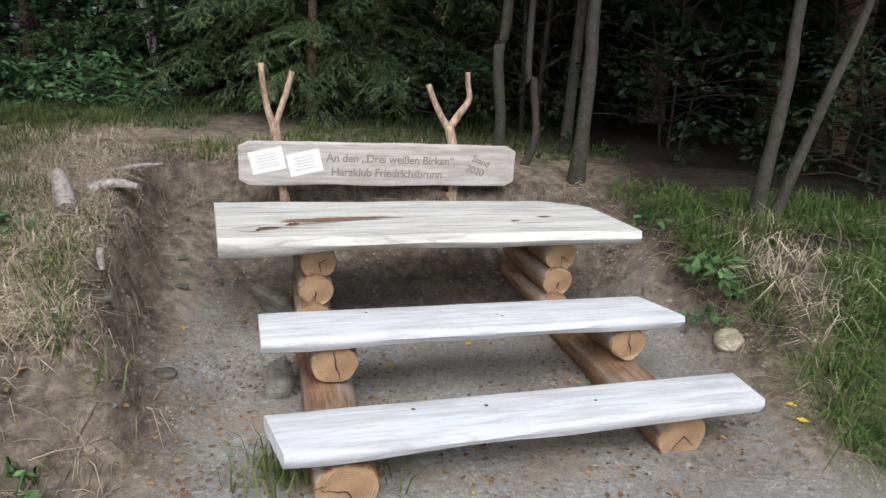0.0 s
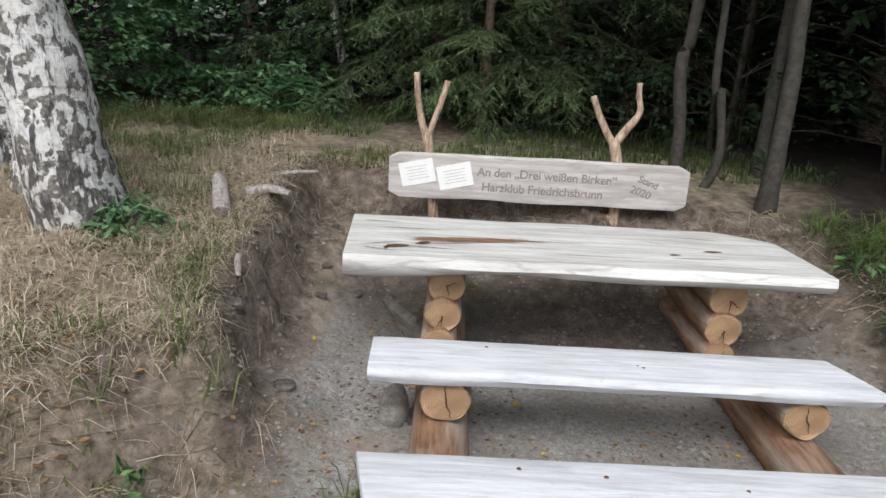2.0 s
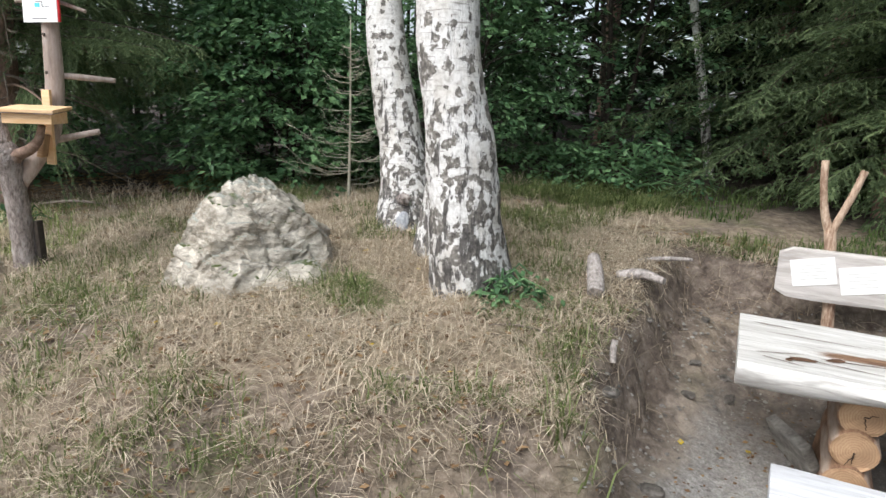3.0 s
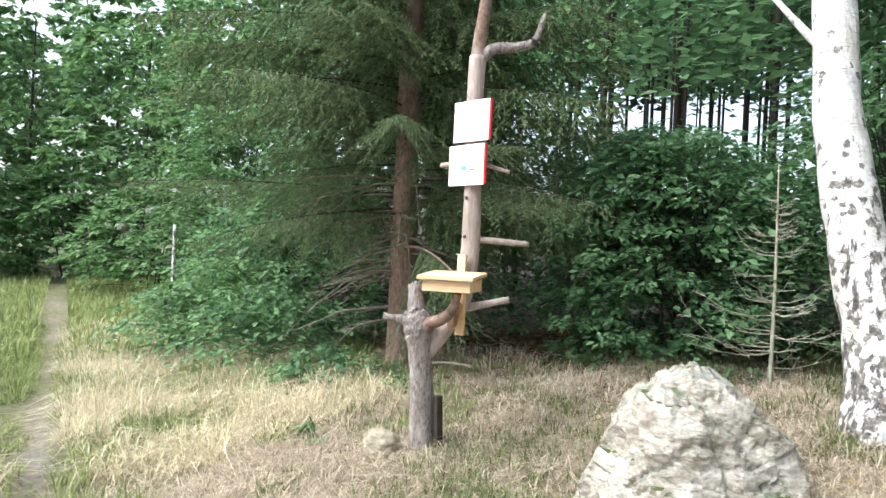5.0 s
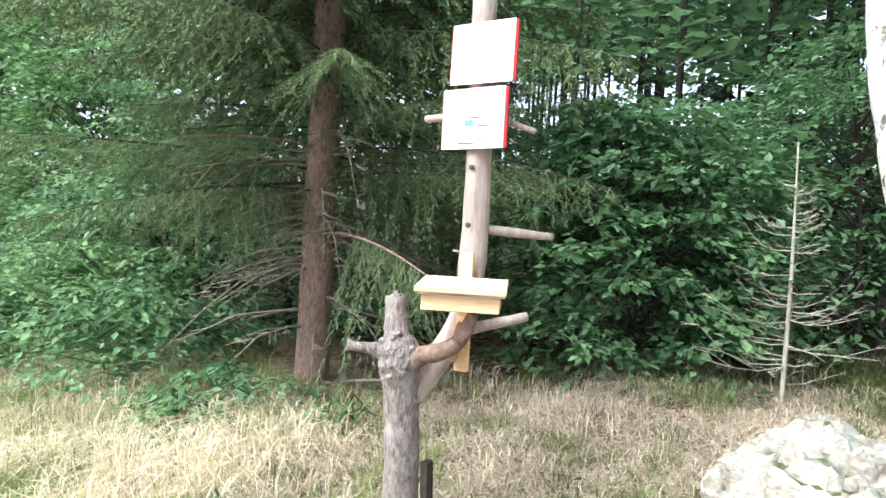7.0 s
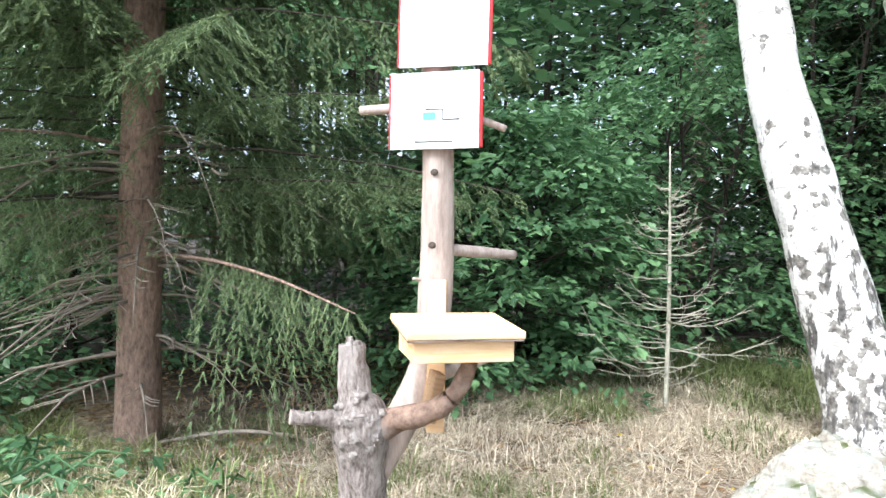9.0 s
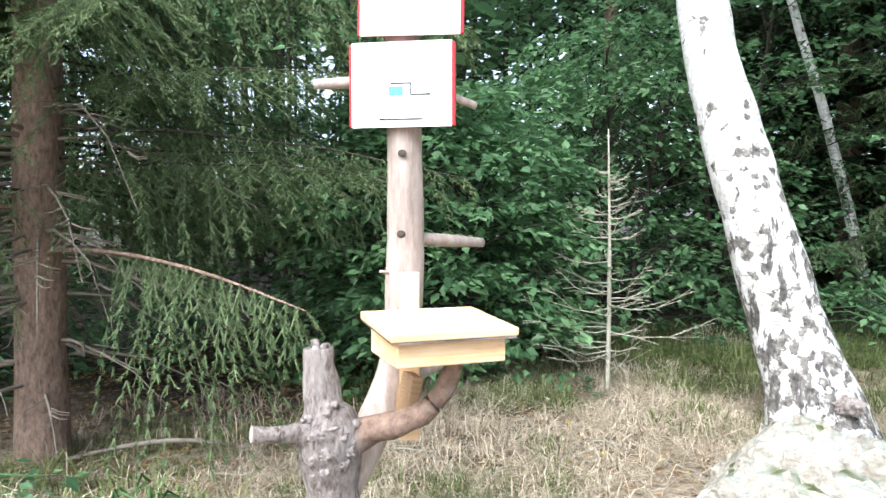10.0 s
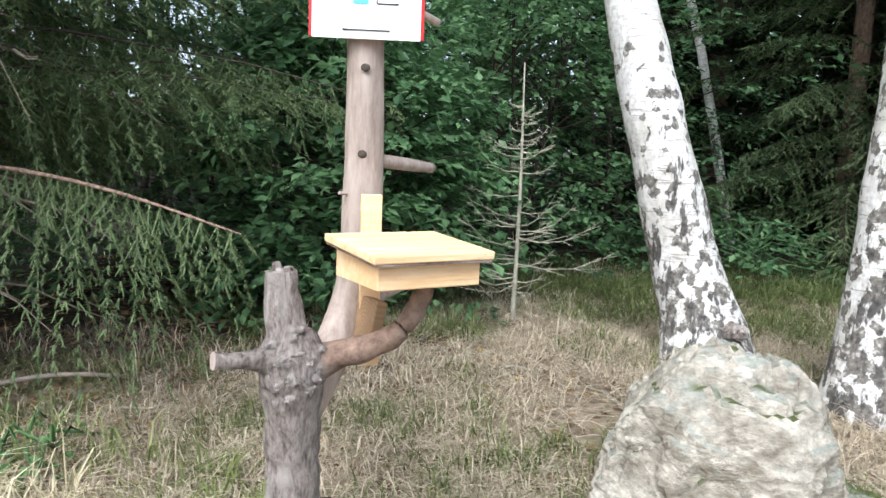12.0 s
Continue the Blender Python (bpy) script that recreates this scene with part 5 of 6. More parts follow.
    # bushes and young broadleaf trees
    shrubs = (
        (-5.95, 4.1, 1.95, 1.05, 17000, 0.08, M_LEAF, "dense green broadleaf bush beside the spruce"),
        (-5.2, 5.9, 2.6, 1.4, 11000, 0.075, M_LEAF, "green broadleaf bush behind the dead sapling"),
        (-7.4, 4.7, 2.3, 1.7, 13000, 0.085, M_LEAF, "tall green broadleaf bush at the forest edge"),
        (-9.4, 2.6, 6.0, 2.0, 19000, 0.085, M_LEAF, "tall green broadleaf tree beside the spruce"),
        (-12.0, 0.9, 3.2, 1.5, 9000, 0.10, M_LEAF_LIGHT, "light green bush beside the trail"),
        (-17.0, 1.6, 8.0, 3.2, 14000, 0.15, M_LEAF_LIGHT, "light green tree beside the trail"),
        (-9.6, 1.7, 2.0, 1.3, 8000, 0.09, M_LEAF, "green bush at the edge of the meadow"),
        (-10.5, 3.4, 5.5, 2.4, 16000, 0.10, M_LEAF, "tall green broadleaf tree at the forest edge"),
        (-13.5, 2.8, 7.5, 3.0, 15000, 0.13, M_LEAF_LIGHT, "tall light green broadleaf tree beside the trail"),
        (-17.5, -0.6, 2.4, 1.7, 3600, 0.16, M_LEAF_LIGHT, "low light green hedge bush beside the trail"),
        (-23.0, -3.2, 3.0, 2.4, 4200, 0.22, M_LEAF_LIGHT, "light green bush closing the end of the trail"),
        (-21.5, -5.8, 3.0, 2.4, 4200, 0.22, M_LEAF_LIGHT, "light green bush beyond the lawn"),
        (-4.6, 8.2, 4.8, 2.0, 15000, 0.085, M_LEAF, "young beech with flat leaf sprays in the wood"),
        (-6.6, 7.4, 2.7, 1.6, 9000, 0.09, M_LEAF, "green undergrowth bush below the bare trunks"),
        # three trees with painted shade in their leaves
        (-2.6, 10.5, 4.0, 1.8, 9000, 0.10, M_LEAF_SHADED, "young broadleaf tree in the dark wood"),
        (0.9, 6.6, 3.6, 1.1, 4200, 0.07, M_LEAF_SHADED, "ivy-like green sprays between the thin trunks"),
        (3.8, 6.2, 3.2, 1.8, 5600, 0.08, M_LEAF_SHADED, "shaded young broadleaf tree in the wood"),
        # the next five bushes have the wood's shade painted in their leaf colour
        (2.2, 6.3, 1.9, 1.3, 3600, 0.075, M_NEEDLE_SHADED, "dark low undergrowth bush in the wood"),
        (3.4, 5.0, 1.2, 1.0, 2400, 0.07, M_NEEDLE_SHADED, "dark low bush behind the shaded bank"),
        (5.2, 5.2, 2.2, 1.6, 3600, 0.08, M_NEEDLE_SHADED, "dark bush deep in the shaded wood"),
        (0.2, 6.9, 1.5, 1.2, 3000, 0.07, M_NEEDLE_SHADED, "dark low bush behind the backrest"),
        (1.2, 7.4, 2.4, 1.4, 3800, 0.08, M_NEEDLE_SHADED, "dark bush between the thin trunks"),
    )
    for i, (x, y, h, s, n, lf, mt, lab) in enumerate(shrubs):
        broadleaf("bush" if h < 3 else "broadleaf_tree", at_ground(x, y), h, s, n, 300 + i, lab, stems=3 if h < 5 else 1, leaf=lf, material=mt, category="bush" if h < 3 else "tree")
    far = broadleaf("broadleaf_tree", at_ground(-20, 5), 9, 3.6, 6500, 350, "broadleaf tree of the far forest edge", "far trees", 1, 0.30, M_LEAF_LIGHT, 0.05, "tree")
    for x, y, k in ((-22, -1.2, 0.9), (-29, -5.5, 1.1), (-36, -9, 1.2), (-48, -3, 1.5), (-52, -14, 1.6), (-26, 1.5, 1.1), (-33, -3, 1.2), (-24, -8.5, 1.1), (-38, 3, 1.3), (-30, -12, 1.2), (-18.5, 8, 1.0), (-44, -8, 1.3), (-42, -16, 1.4)):
        c = copy_thing(far, pose(*at_ground(x, y), 0, 0, x * 50))
        c.scale = (k, k, k)
    # rows of bare stems with light behind them
    rs = np.random.RandomState(17)
    for i in range(64):
        x, y = -9.0 - 16 * rs.rand(), 6.5 + 12 * rs.rand()
        tr = thing("forest_trunk", at_ground(x, y), "dark bare forest trunk against the light", "tree", "bare trunks of the wood")
        r = 0.03 + 0.06 * rs.rand()
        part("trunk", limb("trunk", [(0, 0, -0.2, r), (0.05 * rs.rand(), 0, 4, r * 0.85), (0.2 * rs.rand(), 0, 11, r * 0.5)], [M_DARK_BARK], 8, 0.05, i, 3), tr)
    P = np.stack([-7 - 20 * rs.rand(70000), 6.5 + 14 * rs.rand(70000), 3.0 + 9 * rs.rand(70000)], -1)
    away = np.hypot(P[:, 0] + 2, P[:, 1])
    P = P[P[:, 2] > 1.7 + away * (0.17 + 0.12 * value_noise(P[:, 0], P[:, 1], 0.35, 71))]
    me = quads_mesh("forest_canopy", leaf_quads(P, 0.27, rs, 0.9), M_LEAF)
    tagged(new("forest_canopy", me), "leaf canopy of the wood over bare trunks", "foliage", kind="stuff")
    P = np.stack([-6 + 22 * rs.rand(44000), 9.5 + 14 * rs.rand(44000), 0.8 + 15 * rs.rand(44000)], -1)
    # leaf colour holds the shade inside the spruce wood
    me = quads_mesh("forest_canopy", leaf_quads(P, 0.5, rs, 0.9), M_NEEDLE_SHADED)
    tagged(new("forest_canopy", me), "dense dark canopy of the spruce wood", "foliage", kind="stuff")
    # leaf cloud above the view, added only to keep light off the wood floor
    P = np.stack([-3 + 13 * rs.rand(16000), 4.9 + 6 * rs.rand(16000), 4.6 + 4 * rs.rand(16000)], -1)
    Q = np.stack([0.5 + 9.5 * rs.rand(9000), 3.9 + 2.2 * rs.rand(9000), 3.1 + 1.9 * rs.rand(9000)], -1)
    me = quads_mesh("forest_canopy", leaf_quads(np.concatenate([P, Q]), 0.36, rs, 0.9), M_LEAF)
    tagged(new("forest_canopy", me), "unseen leaf canopy added to shade the forest edge", "foliage", kind="stuff")
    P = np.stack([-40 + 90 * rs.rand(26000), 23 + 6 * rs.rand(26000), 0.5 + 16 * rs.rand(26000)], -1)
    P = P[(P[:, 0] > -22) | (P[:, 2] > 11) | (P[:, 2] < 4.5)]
    # darkened leaf colour stands for shade between the far trees
    me = quads_mesh("far_woods", leaf_quads(P, 0.9, rs, 0.9), M_NEEDLE_SHADED)
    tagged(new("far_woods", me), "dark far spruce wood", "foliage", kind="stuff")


forest()


def dead_sapling():
    rs = np.random.RandomState(77)
    x, y = -4.67, 3.88
    tr = thing("dead_sapling", at_ground(x, y), "small dead spruce sapling with bare grey twigs", "tree")
    part("trunk", limb("trunk", [(0, 0, -0.05, 0.015), (0.01, 0, 0.7, 0.011), (0.0, 0, 1.5, 0.004)], [M_SAPLING], 8), tr)
    lines = []
    for i in range(58):
        z = 0.10 + 1.2 * rs.rand()
        a, L = i * 2.399, (0.46 * (1.5 - z) / 1.1 + 0.04) * (0.35 + 0.85 * rs.rand())
        d = (math.cos(a), math.sin(a))
        pts = [(d[0] * L * s, d[1] * L * s, z - 0.08 * L * s + 0.50 * L * s * s * s, 0.0042 * (1 - 0.75 * s)) for s in (0, 0.3, 0.6, 0.85, 1)]
        lift, bend = 0.25 + 0.5 * rs.rand(), 0.5 * rs.normal()
        pts = [(x - d[1] * bend * 0.2 * L * (q / 4) ** 2, y + d[0] * bend * 0.2 * L * (q / 4) ** 2, zz + (lift - 0.5) * L * (q / 4) ** 2, r) for q, (x, y, zz, r) in enumerate(pts)]
        lines.append(pts)
        for k in range(6):
            q = rs.randint(1, 4)
            s = (0, 0.3, 0.6, 0.85)[q]
            b, l2 = a + (0.6 if k % 2 else -0.6), 0.42 * L * (1.2 - s)
            p = pts[q][:3]
            lines.append([(*p, 0.0022), (p[0] + math.cos(b) * l2, p[1] + math.sin(b) * l2, p[2] + (0.6 * rs.rand() - 0.1) * l2, 0.0012)])
    part("twigwork", sticks("twigwork", lines, M_SAPLING, 4), tr, "bare grey twigs")["kind"] = "stuff"


dead_sapling()


def marker_pole():
    ob = new("marker_pole", limb("marker_pole", [(0, 0, -0.1, 0.022), (0.01, 0, 0.8, 0.02), (0.03, 0, 1.5, 0.018)], [M_BIRCH], 10))
    ob.matrix_world = pose(*at_ground(-9.7, 0.0))
    tagged(ob, "thin pale wooden pole standing in the meadow bushes", "pole")


marker_pole()

# ---- grass, litter and clutter ----


def blades(name, X, Y, length, width, rs, material, label, lean=0.6, category="grass", clump=0):
    """Grass blades; clump: that many grow out of one spot and lean away from it."""
    if clump:
        k = rs.randint(0, len(X), len(X) // clump)
        c = np.repeat(k, clump)
        a = rs.rand(len(c)) * 2 * np.pi
        spread = 0.012 + 0.05 * rs.rand(len(c)) ** 2
        size = np.repeat(0.6 + 0.7 * rs.rand(len(k)), clump)
        X, Y = X[c] + np.cos(a) * spread, Y[c] + np.sin(a) * spread
        a = a + 0.8 * rs.normal(size=len(c))
    else:
        a, size = rs.rand(len(X)) * 2 * np.pi, 1.0
    n = len(X)
    Z = height(X, Y)
    L = length * (0.45 + 0.8 * rs.rand(n)) * size
    le = lean * (0.2 + rs.rand(n))
    d = np.stack([np.cos(a), np.sin(a), np.zeros(n)], -1)
    s = np.stack([-np.sin(a), np.cos(a), np.zeros(n)], -1) * (width * (0.6 + 0.7 * rs.rand(n)))[:, None]
    up = np.array([0, 0, 1.0])
    B = np.stack([X, Y, Z - 0.01], -1)
    m1 = B + d * (0.3 * le * L)[:, None] + up * (0.55 * L / np.sqrt(1 + 0.3 * le * le))[:, None]
    tip = B + d * (0.95 * le * L)[:, None] + up * (np.maximum(0.12, 0.95 - 0.5 * le) * L)[:, None]
    V = np.stack([B - s, B + s, m1 + s * 0.8, m1 - s * 0.8, tip], 1).reshape(-1, 3)
    k = np.arange(n)[:, None] * 5
    F = np.concatenate([np.concatenate([k, k + 1, k + 2], 1), np.concatenate([k, k + 2, k + 3], 1), np.concatenate([k + 3, k + 2, k + 4], 1)])
    me = quick(name, V, F, [material], False)
    return tagged(new(name, me), label, category, kind="stuff")


def scatter(n, x0, x1, y0, y1, rs, test):
    X, Y = x0 + (x1 - x0) * rs.rand(n), y0 + (y1 - y0) * rs.rand(n)
    k = test(X, Y)
    return X[k], Y[k]


def turf():
    rs = np.random.RandomState(23)
    on_bank = lambda x, y: (pit_depth(x, y) < -0.20) & (y > bank_foot(x) + np.where(x < 0, 0.10, 0.2))
    tuft = lambda x, y, s, f, lim: value_noise(x, y, f, s) > lim
    X, Y = scatter(90000, -6, -1.15, 0.3, 4.6, rs, lambda x, y: on_bank(x, y) & (y > bank_foot(x) + 0.34 * sstep(-2.9, -2.1, x) * (0.4 + value_noise(x, y, 3.0, 34))) & tuft(x, y, 31, 2.4, 0.22))
    blades("dry_grass", X, Y, 0.11, 0.0022, rs, M_STRAW, "dry straw-coloured grass on the bank", 2.2, clump=9)
    X, Y = scatter(50000, -7, -1.3, 0.6, 5.5, rs, lambda x, y: on_bank(x, y) & tuft(x, y, 33, 1.7, 0.52))
    blades("green_grass", X, Y, 0.12, 0.003, rs, M_GRASS, "short green grass between dry stalks", 1.3, clump=14)
    X, Y = scatter(60000, -12, -4.7, -1.2, 2.2, rs, lambda x, y: tuft(x, y, 36, 1.9, 0.42) & (np.abs(y - (0.16 * (x + 6.6) - 0.75)) > 0.16) & ~((y > 1.6) & (x < -5.3)))
    far = X < -5.4
    blades("dry_grass", X[far], Y[far], 0.24, 0.003, rs, M_MEADOW, "pale yellow meadow grass beside the trail", 1.7, clump=16)
    blades("dry_grass", X[~far], Y[~far], 0.12, 0.0024, rs, M_STRAW, "short dry grass round the post", 2.0, clump=12)
    X, Y = scatter(40000, -12, -4.9, -2.5, 1.9, rs, lambda x, y: (np.abs(y - (0.16 * (x + 6.6) - 0.75)) > 0.09) & tuft(x, y, 37, 1.3, 0.38))
    blades("green_grass", X, Y, 0.2, 0.004, rs, M_LAWN, "green meadow grass beside the trail", 1.5, clump=14)
    rt = np.random.RandomState(57)
    X, Y = scatter(60000, -12, -5, -2.2, 0.4, rt, lambda x, y: (np.abs(y - (0.16 * (x + 6.6) - 0.75)) < 0.24) & (np.abs(y - (0.16 * (x + 6.6) - 0.75)) > 0.16 * value_noise(x, y, 2.2, 58)) & tuft(x, y, 59, 3.5, 0.45))
    blades("trodden_grass", X, Y, 0.09, 0.004, rt, M_LAWN, "short trodden green grass along the trail", 1.4, clump=8)
    X, Y = scatter(30000, -24, -9, -8, 2.0, rs, lambda x, y: (np.abs(y - (0.16 * (x + 6.6) - 0.75)) > 0.2))
    blades("green_grass", X, Y, 0.3, 0.012, rs, M_LAWN, "far green meadow grass", 0.8)
    X, Y = scatter(34000, -5.3, -2.6, 2.3, 6.2, rs, lambda x, y: on_bank(x, y) & tuft(x, y, 39, 1.4, 0.52))
    blades("green_grass", X, Y, 0.16, 0.003, rs, M_GRASS, "green grass round the birches", 1.8, clump=18)
    X, Y = scatter(9500, -5.6, -2.4, 2.4, 6.0, rs, lambda x, y: on_bank(x, y) & tuft(x, y, 40, 1.6, 0.42))
    blades("dry_grass", X, Y, 0.15, 0.0024, rs, M_STRAW, "pale grass stalks round the birches", 2.0, clump=14)
    X, Y = scatter(34000, -7, 1.6, 4.3, 9, rs, lambda x, y: on_bank(x, y) & tuft(x, y, 41, 1.2, 0.45))
    blades("green_grass", X, Y, 0.11, 0.004, rs, M_GRASS_SHADED, "low forest-edge grass behind the picnic place", 1.0)
    X, Y = scatter(36000, 1.2, 4.2, 2.0, 4.6, rs, lambda x, y: (pit_depth(x, y) < -0.12) & (y > bank_foot(x) + 0.02) & tuft(x, y, 43, 2.1, 0.30 + 0.3 * sstep(3.2, 4.0, y)))
    blades("green_grass", X, Y, 0.2, 0.0036, rs, M_GRASS_SHADED, "long green grass on the shaded bank", 1.9, clump=22)
    X, Y = scatter(4200, 1.3, 4.2, 2.2, 4.2, rs, lambda x, y: on_bank(x, y) & tuft(x, y, 44, 2.3, 0.5))
    blades("dry_grass", X, Y, 0.22, 0.003, rs, M_STRAW, "bleached dry grass on the shaded bank", 1.8, clump=16)
    for cx, cy, n, L in ((-1.32, 2.14, 24, 0.18), (-0.55, 2.02, 110, 0.20), (-0.25, 2.0, 40, 0.16), (-1.75, 1.35, 90, 0.25), (-2.6, 0.75, 60, 0.15), (-1.1, 4.55, 300, 0.25), (1.9, 3.75, 200, 0.28)):
        X, Y = cx + 0.05 * rs.normal(size=n) * (1 + n / 150), cy + 0.05 * rs.normal(size=n)
        blades("grass_tuft", X, Y, L, 0.004, rs, M_GRASS, "tuft of long green grass blades", 0.8)
    X, Y = scatter(3000, -7.4, -4.9, 1.2, 3.0, np.random.RandomState(66), lambda x, y: tuft(x, y, 67, 2.2, 0.4))
    blades("dead_weeds", X, Y, 0.18, 0.0026, np.random.RandomState(68), M_ROOT, "brown withered weed stalks under the spruce", 1.7, clump=6)
    # bleached stalks lying criss-cross
    rl = np.random.RandomState(63)
    X, Y = scatter(10000, -5.6, -1.2, 0.5, 4.2, rl, lambda x, y: (pit_depth(x, y) < -0.1) & (y > bank_foot(x) - 0.05) & tuft(x, y, 64, 2.8, 0.35))
    A, L = rl.rand(len(X)) * 6.28, 0.05 + 0.16 * rl.rand(len(X)) ** 2
    EX, EY = X + np.cos(A) * L, Y + np.sin(A) * L
    Z0, Z2 = height(X, Y), height(EX, EY)
    stalks = [[(x, y, z + 0.012, 0.0016), ((x + ex) / 2, (y + ey) / 2, max(z, z2) + 0.022, 0.0015), (ex, ey, z2 + 0.012, 0.001)] for x, y, ex, ey, z, z2 in zip(X, Y, EX, EY, Z0, Z2) if abs(z2 - z) < 0.08]
    tagged(new("dry_stalks", sticks("dry_stalks", stalks, M_STRAW, 3)), "bleached dry stalks lying criss-cross on the bank", "grass", kind="stuff")
    # fallen leaves and needles
    def fallen(name, n, x0, x1, y0, y1, size, mat, test, label):
        X, Y = scatter(n, x0, x1, y0, y1, rs, test)
        P = np.stack([X, Y, height(X, Y) + 0.006], -1)
        me = quads_mesh(name, leaf_quads(P, size, rs, 0.35, 0.6, 0.0), mat)
        tagged(new(name, me), label, "leaves", kind="stuff")
    fallen("fallen_leaves", 2600, -1.9, 1.6, 1.9, 4.4, 0.026, M_LITTER, lambda x, y: value_noise(x, y, 2.1, 51) > 0.45, "brown fallen leaves on the gravel")
    fallen("fallen_leaves", 9000, -7, -1.4, 1.0, 5.0, 0.04, M_LITTER, on_bank, "brown leaf litter in the dry grass")
    fallen("fallen_leaves", 9000, -10, -4.8, 2.0, 6, 0.05, M_LITTER, lambda x, y: x < 99, "brown leaf litter under the spruce")
    fallen("yellow_leaves", 60, -5.0, 1.6, 1.4, 3.4, 0.045, M_YELLOW, lambda x, y: x < 99, "small yellow fallen leaves")
    # pebbles
    n = 11000
    X, Y = scatter(n, -1.7, 1.7, 0.9, 4.3, rs, lambda x, y: pit_depth(x, y) > -0.2)
    R = 0.003 + 0.013 * rs.rand(len(X)) ** 4
    O = np.array([(1, 0, 0), (-1, 0, 0), (0, 1, 0), (0, -1, 0), (0, 0, 0.7), (0, 0, -0.7)], float)
    T = np.array([(0, 2, 4), (2, 1, 4), (1, 3, 4), (3, 0, 4), (2, 0, 5), (1, 2, 5), (3, 1, 5), (0, 3, 5)])
    V = (O[None] * (0.7 + 0.6 * rs.rand(len(X), 6, 1)) * R[:, None, None] + np.stack([X, Y, height(X, Y) + 0.003], -1)[:, None]).reshape(-1, 3)
    F = (T[None] + 6 * np.arange(len(X))[:, None, None]).reshape(-1, 3)
    tagged(new("pebbles", quick("pebbles", V, F, [M_STONE], False)), "small grey pebbles strewn over the gravel", "gravel", kind="stuff")
    # roots and dry stalks hanging over the cut bank
    lines = []
    X, Y = -2.6 + 4.6 * rs.rand(17000), 1.1 + 3.5 * rs.rand(17000)
    d = pit_depth(X, Y)
    face = (Y > bank_foot(X) - 0.05) & (Y < bank_foot(X) + 0.5) & (X < -1.1)
    k = ((d > -0.34) & (d < 0.0) & (Y > bank_foot(X) + 0.05)) | face
    X, Y = X[k], Y[k]
    A, L = rs.rand(len(X)) * 6.28, 0.04 + 0.16 * rs.rand(len(X)) ** 1.5
    EX, EY = X + np.cos(A) * L, Y + np.sin(A) * L
    Z0, Z1, Z2 = height(X, Y), height((X + EX) / 2, (Y + EY) / 2), height(EX, EY)
    for x, y, ex, ey, z0, z1, z2 in zip(X, Y, EX, EY, Z0, Z1, Z2):
        if abs(z2 - z0) > 0.10:
            continue
        zm = max(z0, z1) + 0.008 + 0.03 * rs.rand()
        lines.append([(x, y, z0 + 0.004, 0.0022), ((x + ex) / 2, (y + ey) / 2, zm, 0.0018), (ex, ey, z2 + 0.006, 0.001)])
    tagged(new("roots", sticks("roots", lines, M_ROOT, 3)), "tangled dry roots and stalks on the cut bank", "roots", kind="stuff")


turf()


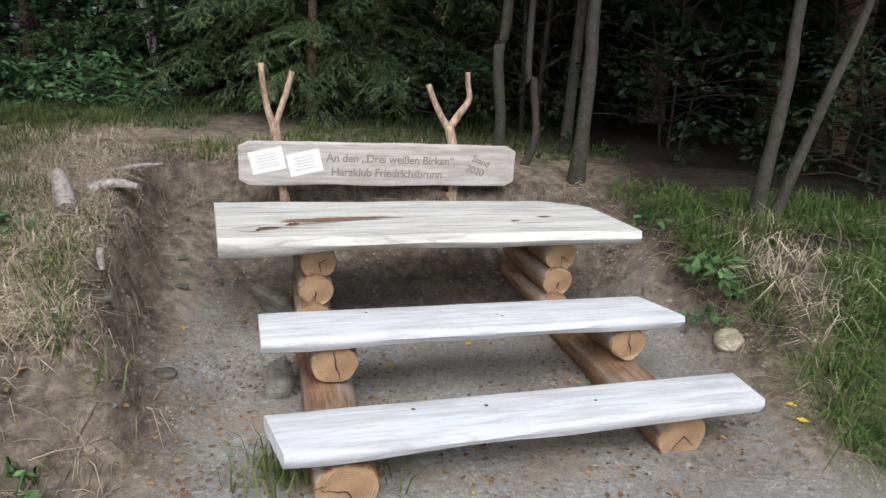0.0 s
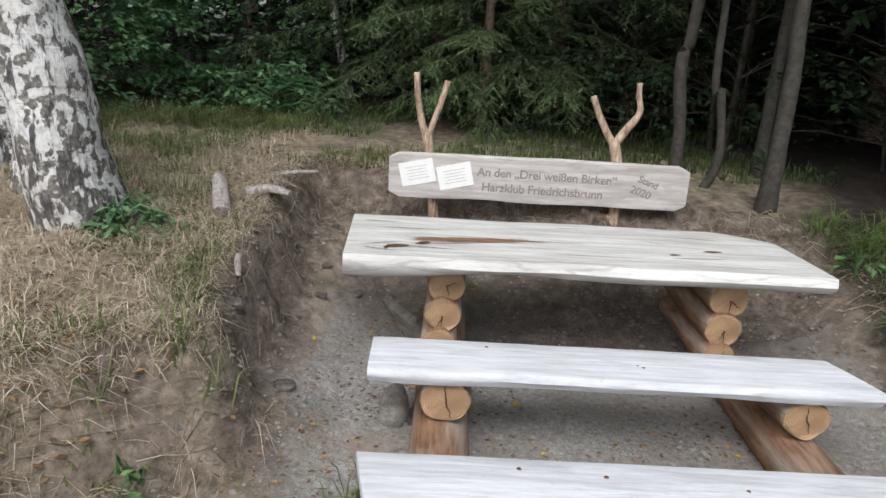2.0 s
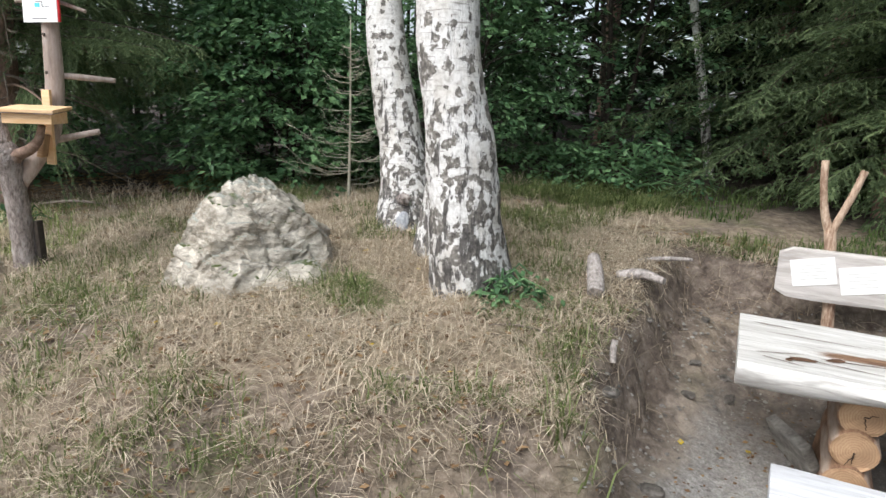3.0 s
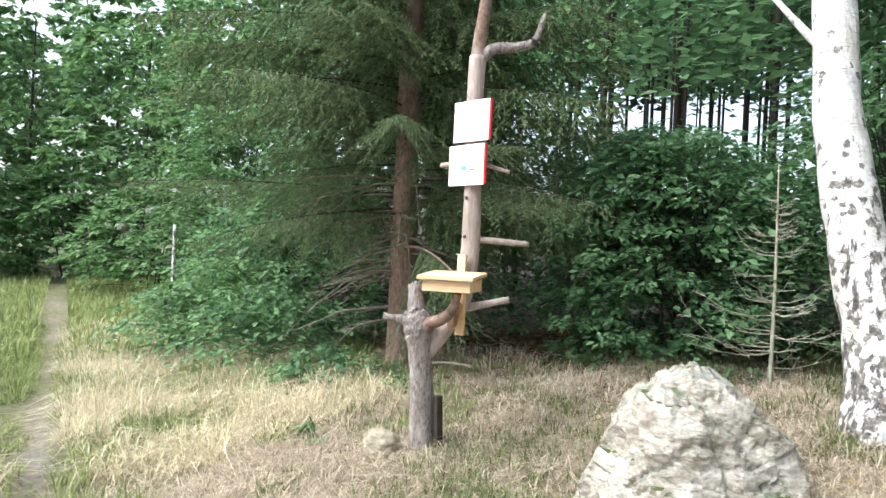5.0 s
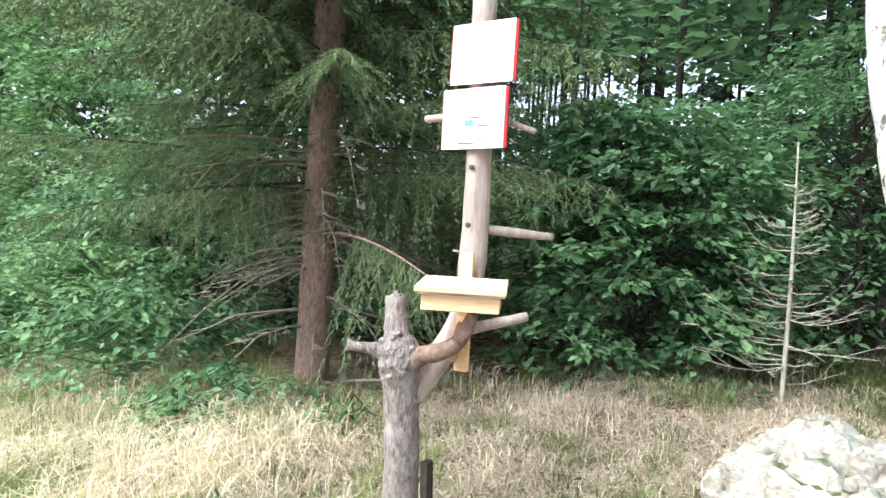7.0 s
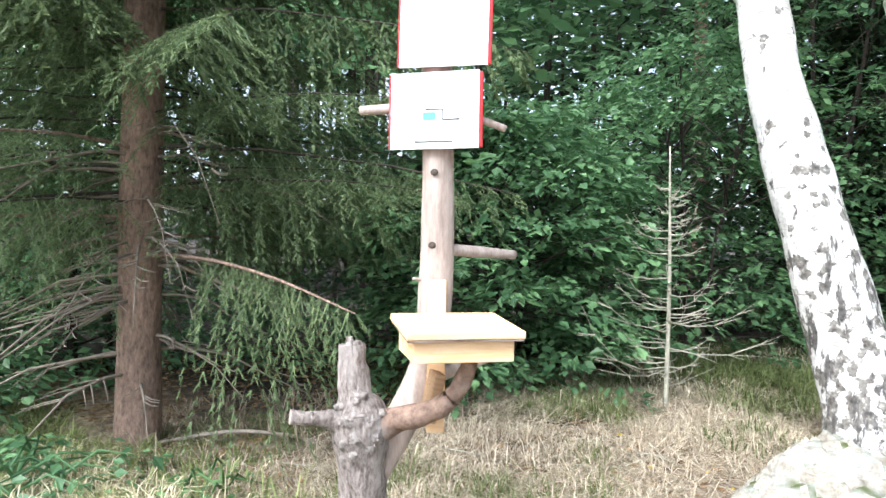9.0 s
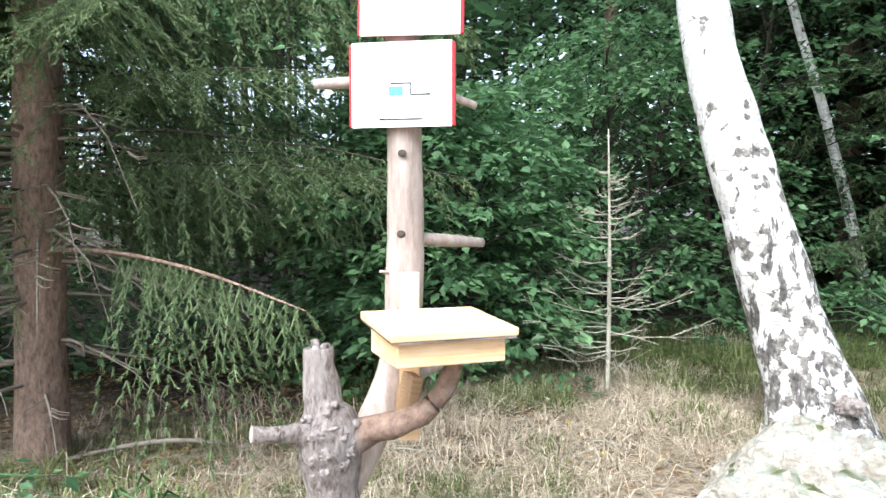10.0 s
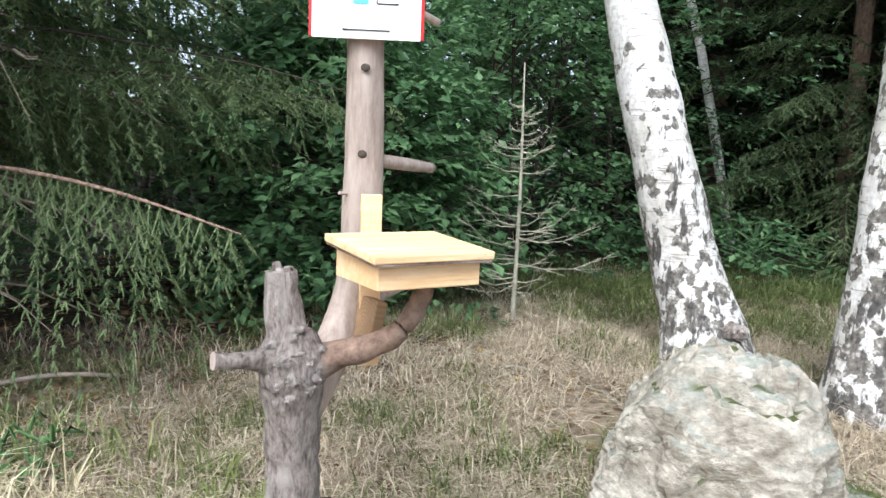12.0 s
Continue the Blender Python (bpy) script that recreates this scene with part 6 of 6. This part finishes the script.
def clutter():
    # split stumps on the bank edge
    for pts, lab, mt in (
        ([(-1.86, 3.22, 0.50, 0.042), (-1.91, 3.30, 0.56, 0.044), (-2.0, 3.42, 0.64, 0.036)], "pale grey stump of a cut branch on the bank edge", M_PALEWOOD),
        ([(-1.92, 3.55, 0.56, 0.03), (-1.80, 3.60, 0.59, 0.028), (-1.66, 3.58, 0.58, 0.018)], "split grey piece of dead wood on the bank edge", M_PALEWOOD),
        ([(-1.95, 3.85, 0.62, 0.014), (-1.82, 3.92, 0.65, 0.013), (-1.68, 3.98, 0.66, 0.01)], "short grey branch lying on the bank edge", M_PALEWOOD),
        ([(-1.50, 2.78, 0.26, 0.014), (-1.515, 2.80, 0.31, 0.015), (-1.52, 2.82, 0.35, 0.014)], "pale cut root end in the bank", M_PALEWOOD),
        ([(-2.10, 1.93, 0.50, 0.008), (-1.98, 1.98, 0.515, 0.009), (-1.85, 2.05, 0.51, 0.008)], "thin dry stick lying in the dry grass", M_TWIG),
        ([(-2.75, 2.25, 0.62, 0.008), (-2.62, 2.1, 0.60, 0.009), (-2.5, 1.95, 0.57, 0.008)], "thin pale stick lying beside the boulder", M_FRESH),
        ([(-6.9, 1.9, 0.52, 0.012), (-6.4, 2.3, 0.62, 0.011), (-5.8, 2.6, 0.56, 0.008)], "fallen grey branch under the spruce", M_TWIG),
        ([(2.2, 3.5, 0.55, 0.006), (2.15, 3.4, 0.75, 0.004), (2.05, 3.35, 0.88, 0.002)], "thin dry stalk standing on the shaded bank", M_TWIG),
    ):
        x, y = pts[0][:2]
        z = ground_z(x, y)
        ob = new("dead_branch", limb("dead_branch", [(p[0] - x, p[1] - y, p[2] - pts[0][2], p[3]) for p in pts], [mt], 10, 0.25, x))
        ob.matrix_world = pose(x, y, z + pts[0][3] * 0.6)
        tagged(ob, lab, "branch")
    rs = np.random.RandomState(57)
    for k in range(26):
        x, y = (-1.75 + 0.65 * rs.rand(), 2.5 + 1.6 * rs.rand()) if k < 18 else (-1.2 + 2.5 * rs.rand(), 3.9 + 0.45 * rs.rand())
        r = 0.014 + 0.028 * rs.rand() ** 2
        ob = new("stone", rock_mesh("stone", (r * 1.3, r, r * 0.7), 200 + k, M_EARTHSTONE, 10, None, 0.1, 3))
        ob.matrix_world = pose(x, y, ground_z(x, y) + 0.15 * r, 0, 0, rs.rand() * 180)
        tagged(ob, "small grey stone in the dug-out earth", "stone", "stones in the dug-out earth")
    for k in range(22):
        x, y = (-5.5 + 4.0 * rs.rand(), 1.6 + 1.6 * rs.rand()) if k < 14 else (-6.6 + 1.6 * rs.rand(), 2.1 + 1.2 * rs.rand())
        a, L = rs.rand() * 6.28, 0.12 + 0.3 * rs.rand()
        z = ground_z(x, y)
        p2, p3 = (x + math.cos(a) * L / 2, y + math.sin(a) * L / 2), (x + math.cos(a + 0.2) * L, y + math.sin(a + 0.2) * L)
        ob = new("dry_stick", limb("dry_stick", [(0, 0, 0.01, 0.004), (p2[0] - x, p2[1] - y, ground_z(*p2) - z + 0.02, 0.0045), (p3[0] - x, p3[1] - y, ground_z(*p3) - z + 0.012, 0.003)], [M_SAPLING if k % 3 else M_TWIG], 6, 0.2, k, 3))
        ob.matrix_world = pose(x, y, z)
        tagged(ob, "thin dry stick lying in the grass", "stick", "dry sticks in the grass")
    rs = np.random.RandomState(91)
    for x, y, n, s, h, mt, lab in ((-1.40, 1.86, 40, 0.09, 0.10, M_LEAF_LIGHT, "small yellow-green weed at the foot of the bank"), (1.50, 3.45, 110, 0.16, 0.22, M_LEAF_LIGHT, "green leafy weed at the foot of the bank"), (1.42, 3.25, 50, 0.1, 0.1, M_LEAF, "low green weed at the foot of the bank"),
                                    (1.32, 4.05, 60, 0.12, 0.16, M_LEAF_LIGHT, "green seedling in the cut bank"), (1.9, 2.35, 70, 0.14, 0.1, M_LEAF_LIGHT, "low green herb on the gravel edge"), (-2.15, 2.9, 160, 0.2, 0.16, M_LEAF, "dark green ivy at the birch foot"),
                                    (-5.9, 1.75, 90, 0.25, 0.12, M_LEAF_LIGHT, "green bramble leaves in the dry grass"), (-6.6, 1.0, 160, 0.3, 0.2, M_LEAF_LIGHT, "green herb in the meadow grass"), (-5.2, 0.9, 50, 0.14, 0.1, M_LEAF_LIGHT, "small green herb in the dry grass"), (-8.2, 1.5, 500, 0.55, 0.5, M_LEAF, "green bramble at the spruce edge"), (-7.7, 0.85, 1500, 0.65, 0.75, M_LEAF, "green bramble beside the meadow grass"), (-8.9, 0.65, 2200, 0.8, 1.0, M_LEAF_LIGHT, "light green bramble beside the trail"), (-6.5, 1.3, 300, 0.42, 0.3, M_LEAF, "green bramble beside the spruce foot"), (-9.1, 0.1, 1300, 0.55, 0.8, M_LEAF, "green bramble round the pale pole"), (-10.2, 0.9, 3000, 0.95, 1.5, M_LEAF, "green shrub beside the trail"),
                                    (-3.2, 6.3, 500, 0.6, 0.5, M_LEAF, "low green shrub in the forest grass"), (-4.2, 6.6, 400, 0.5, 0.45, M_LEAF, "low green shrub in the forest grass")):
        broadleaf("weed", at_ground(x, y), h, s, n, int(abs(x * 100)), lab, "weeds", 3, 0.05 if h < 0.2 else 0.075, mt, 0.1, "plant", mt, 9)


clutter()
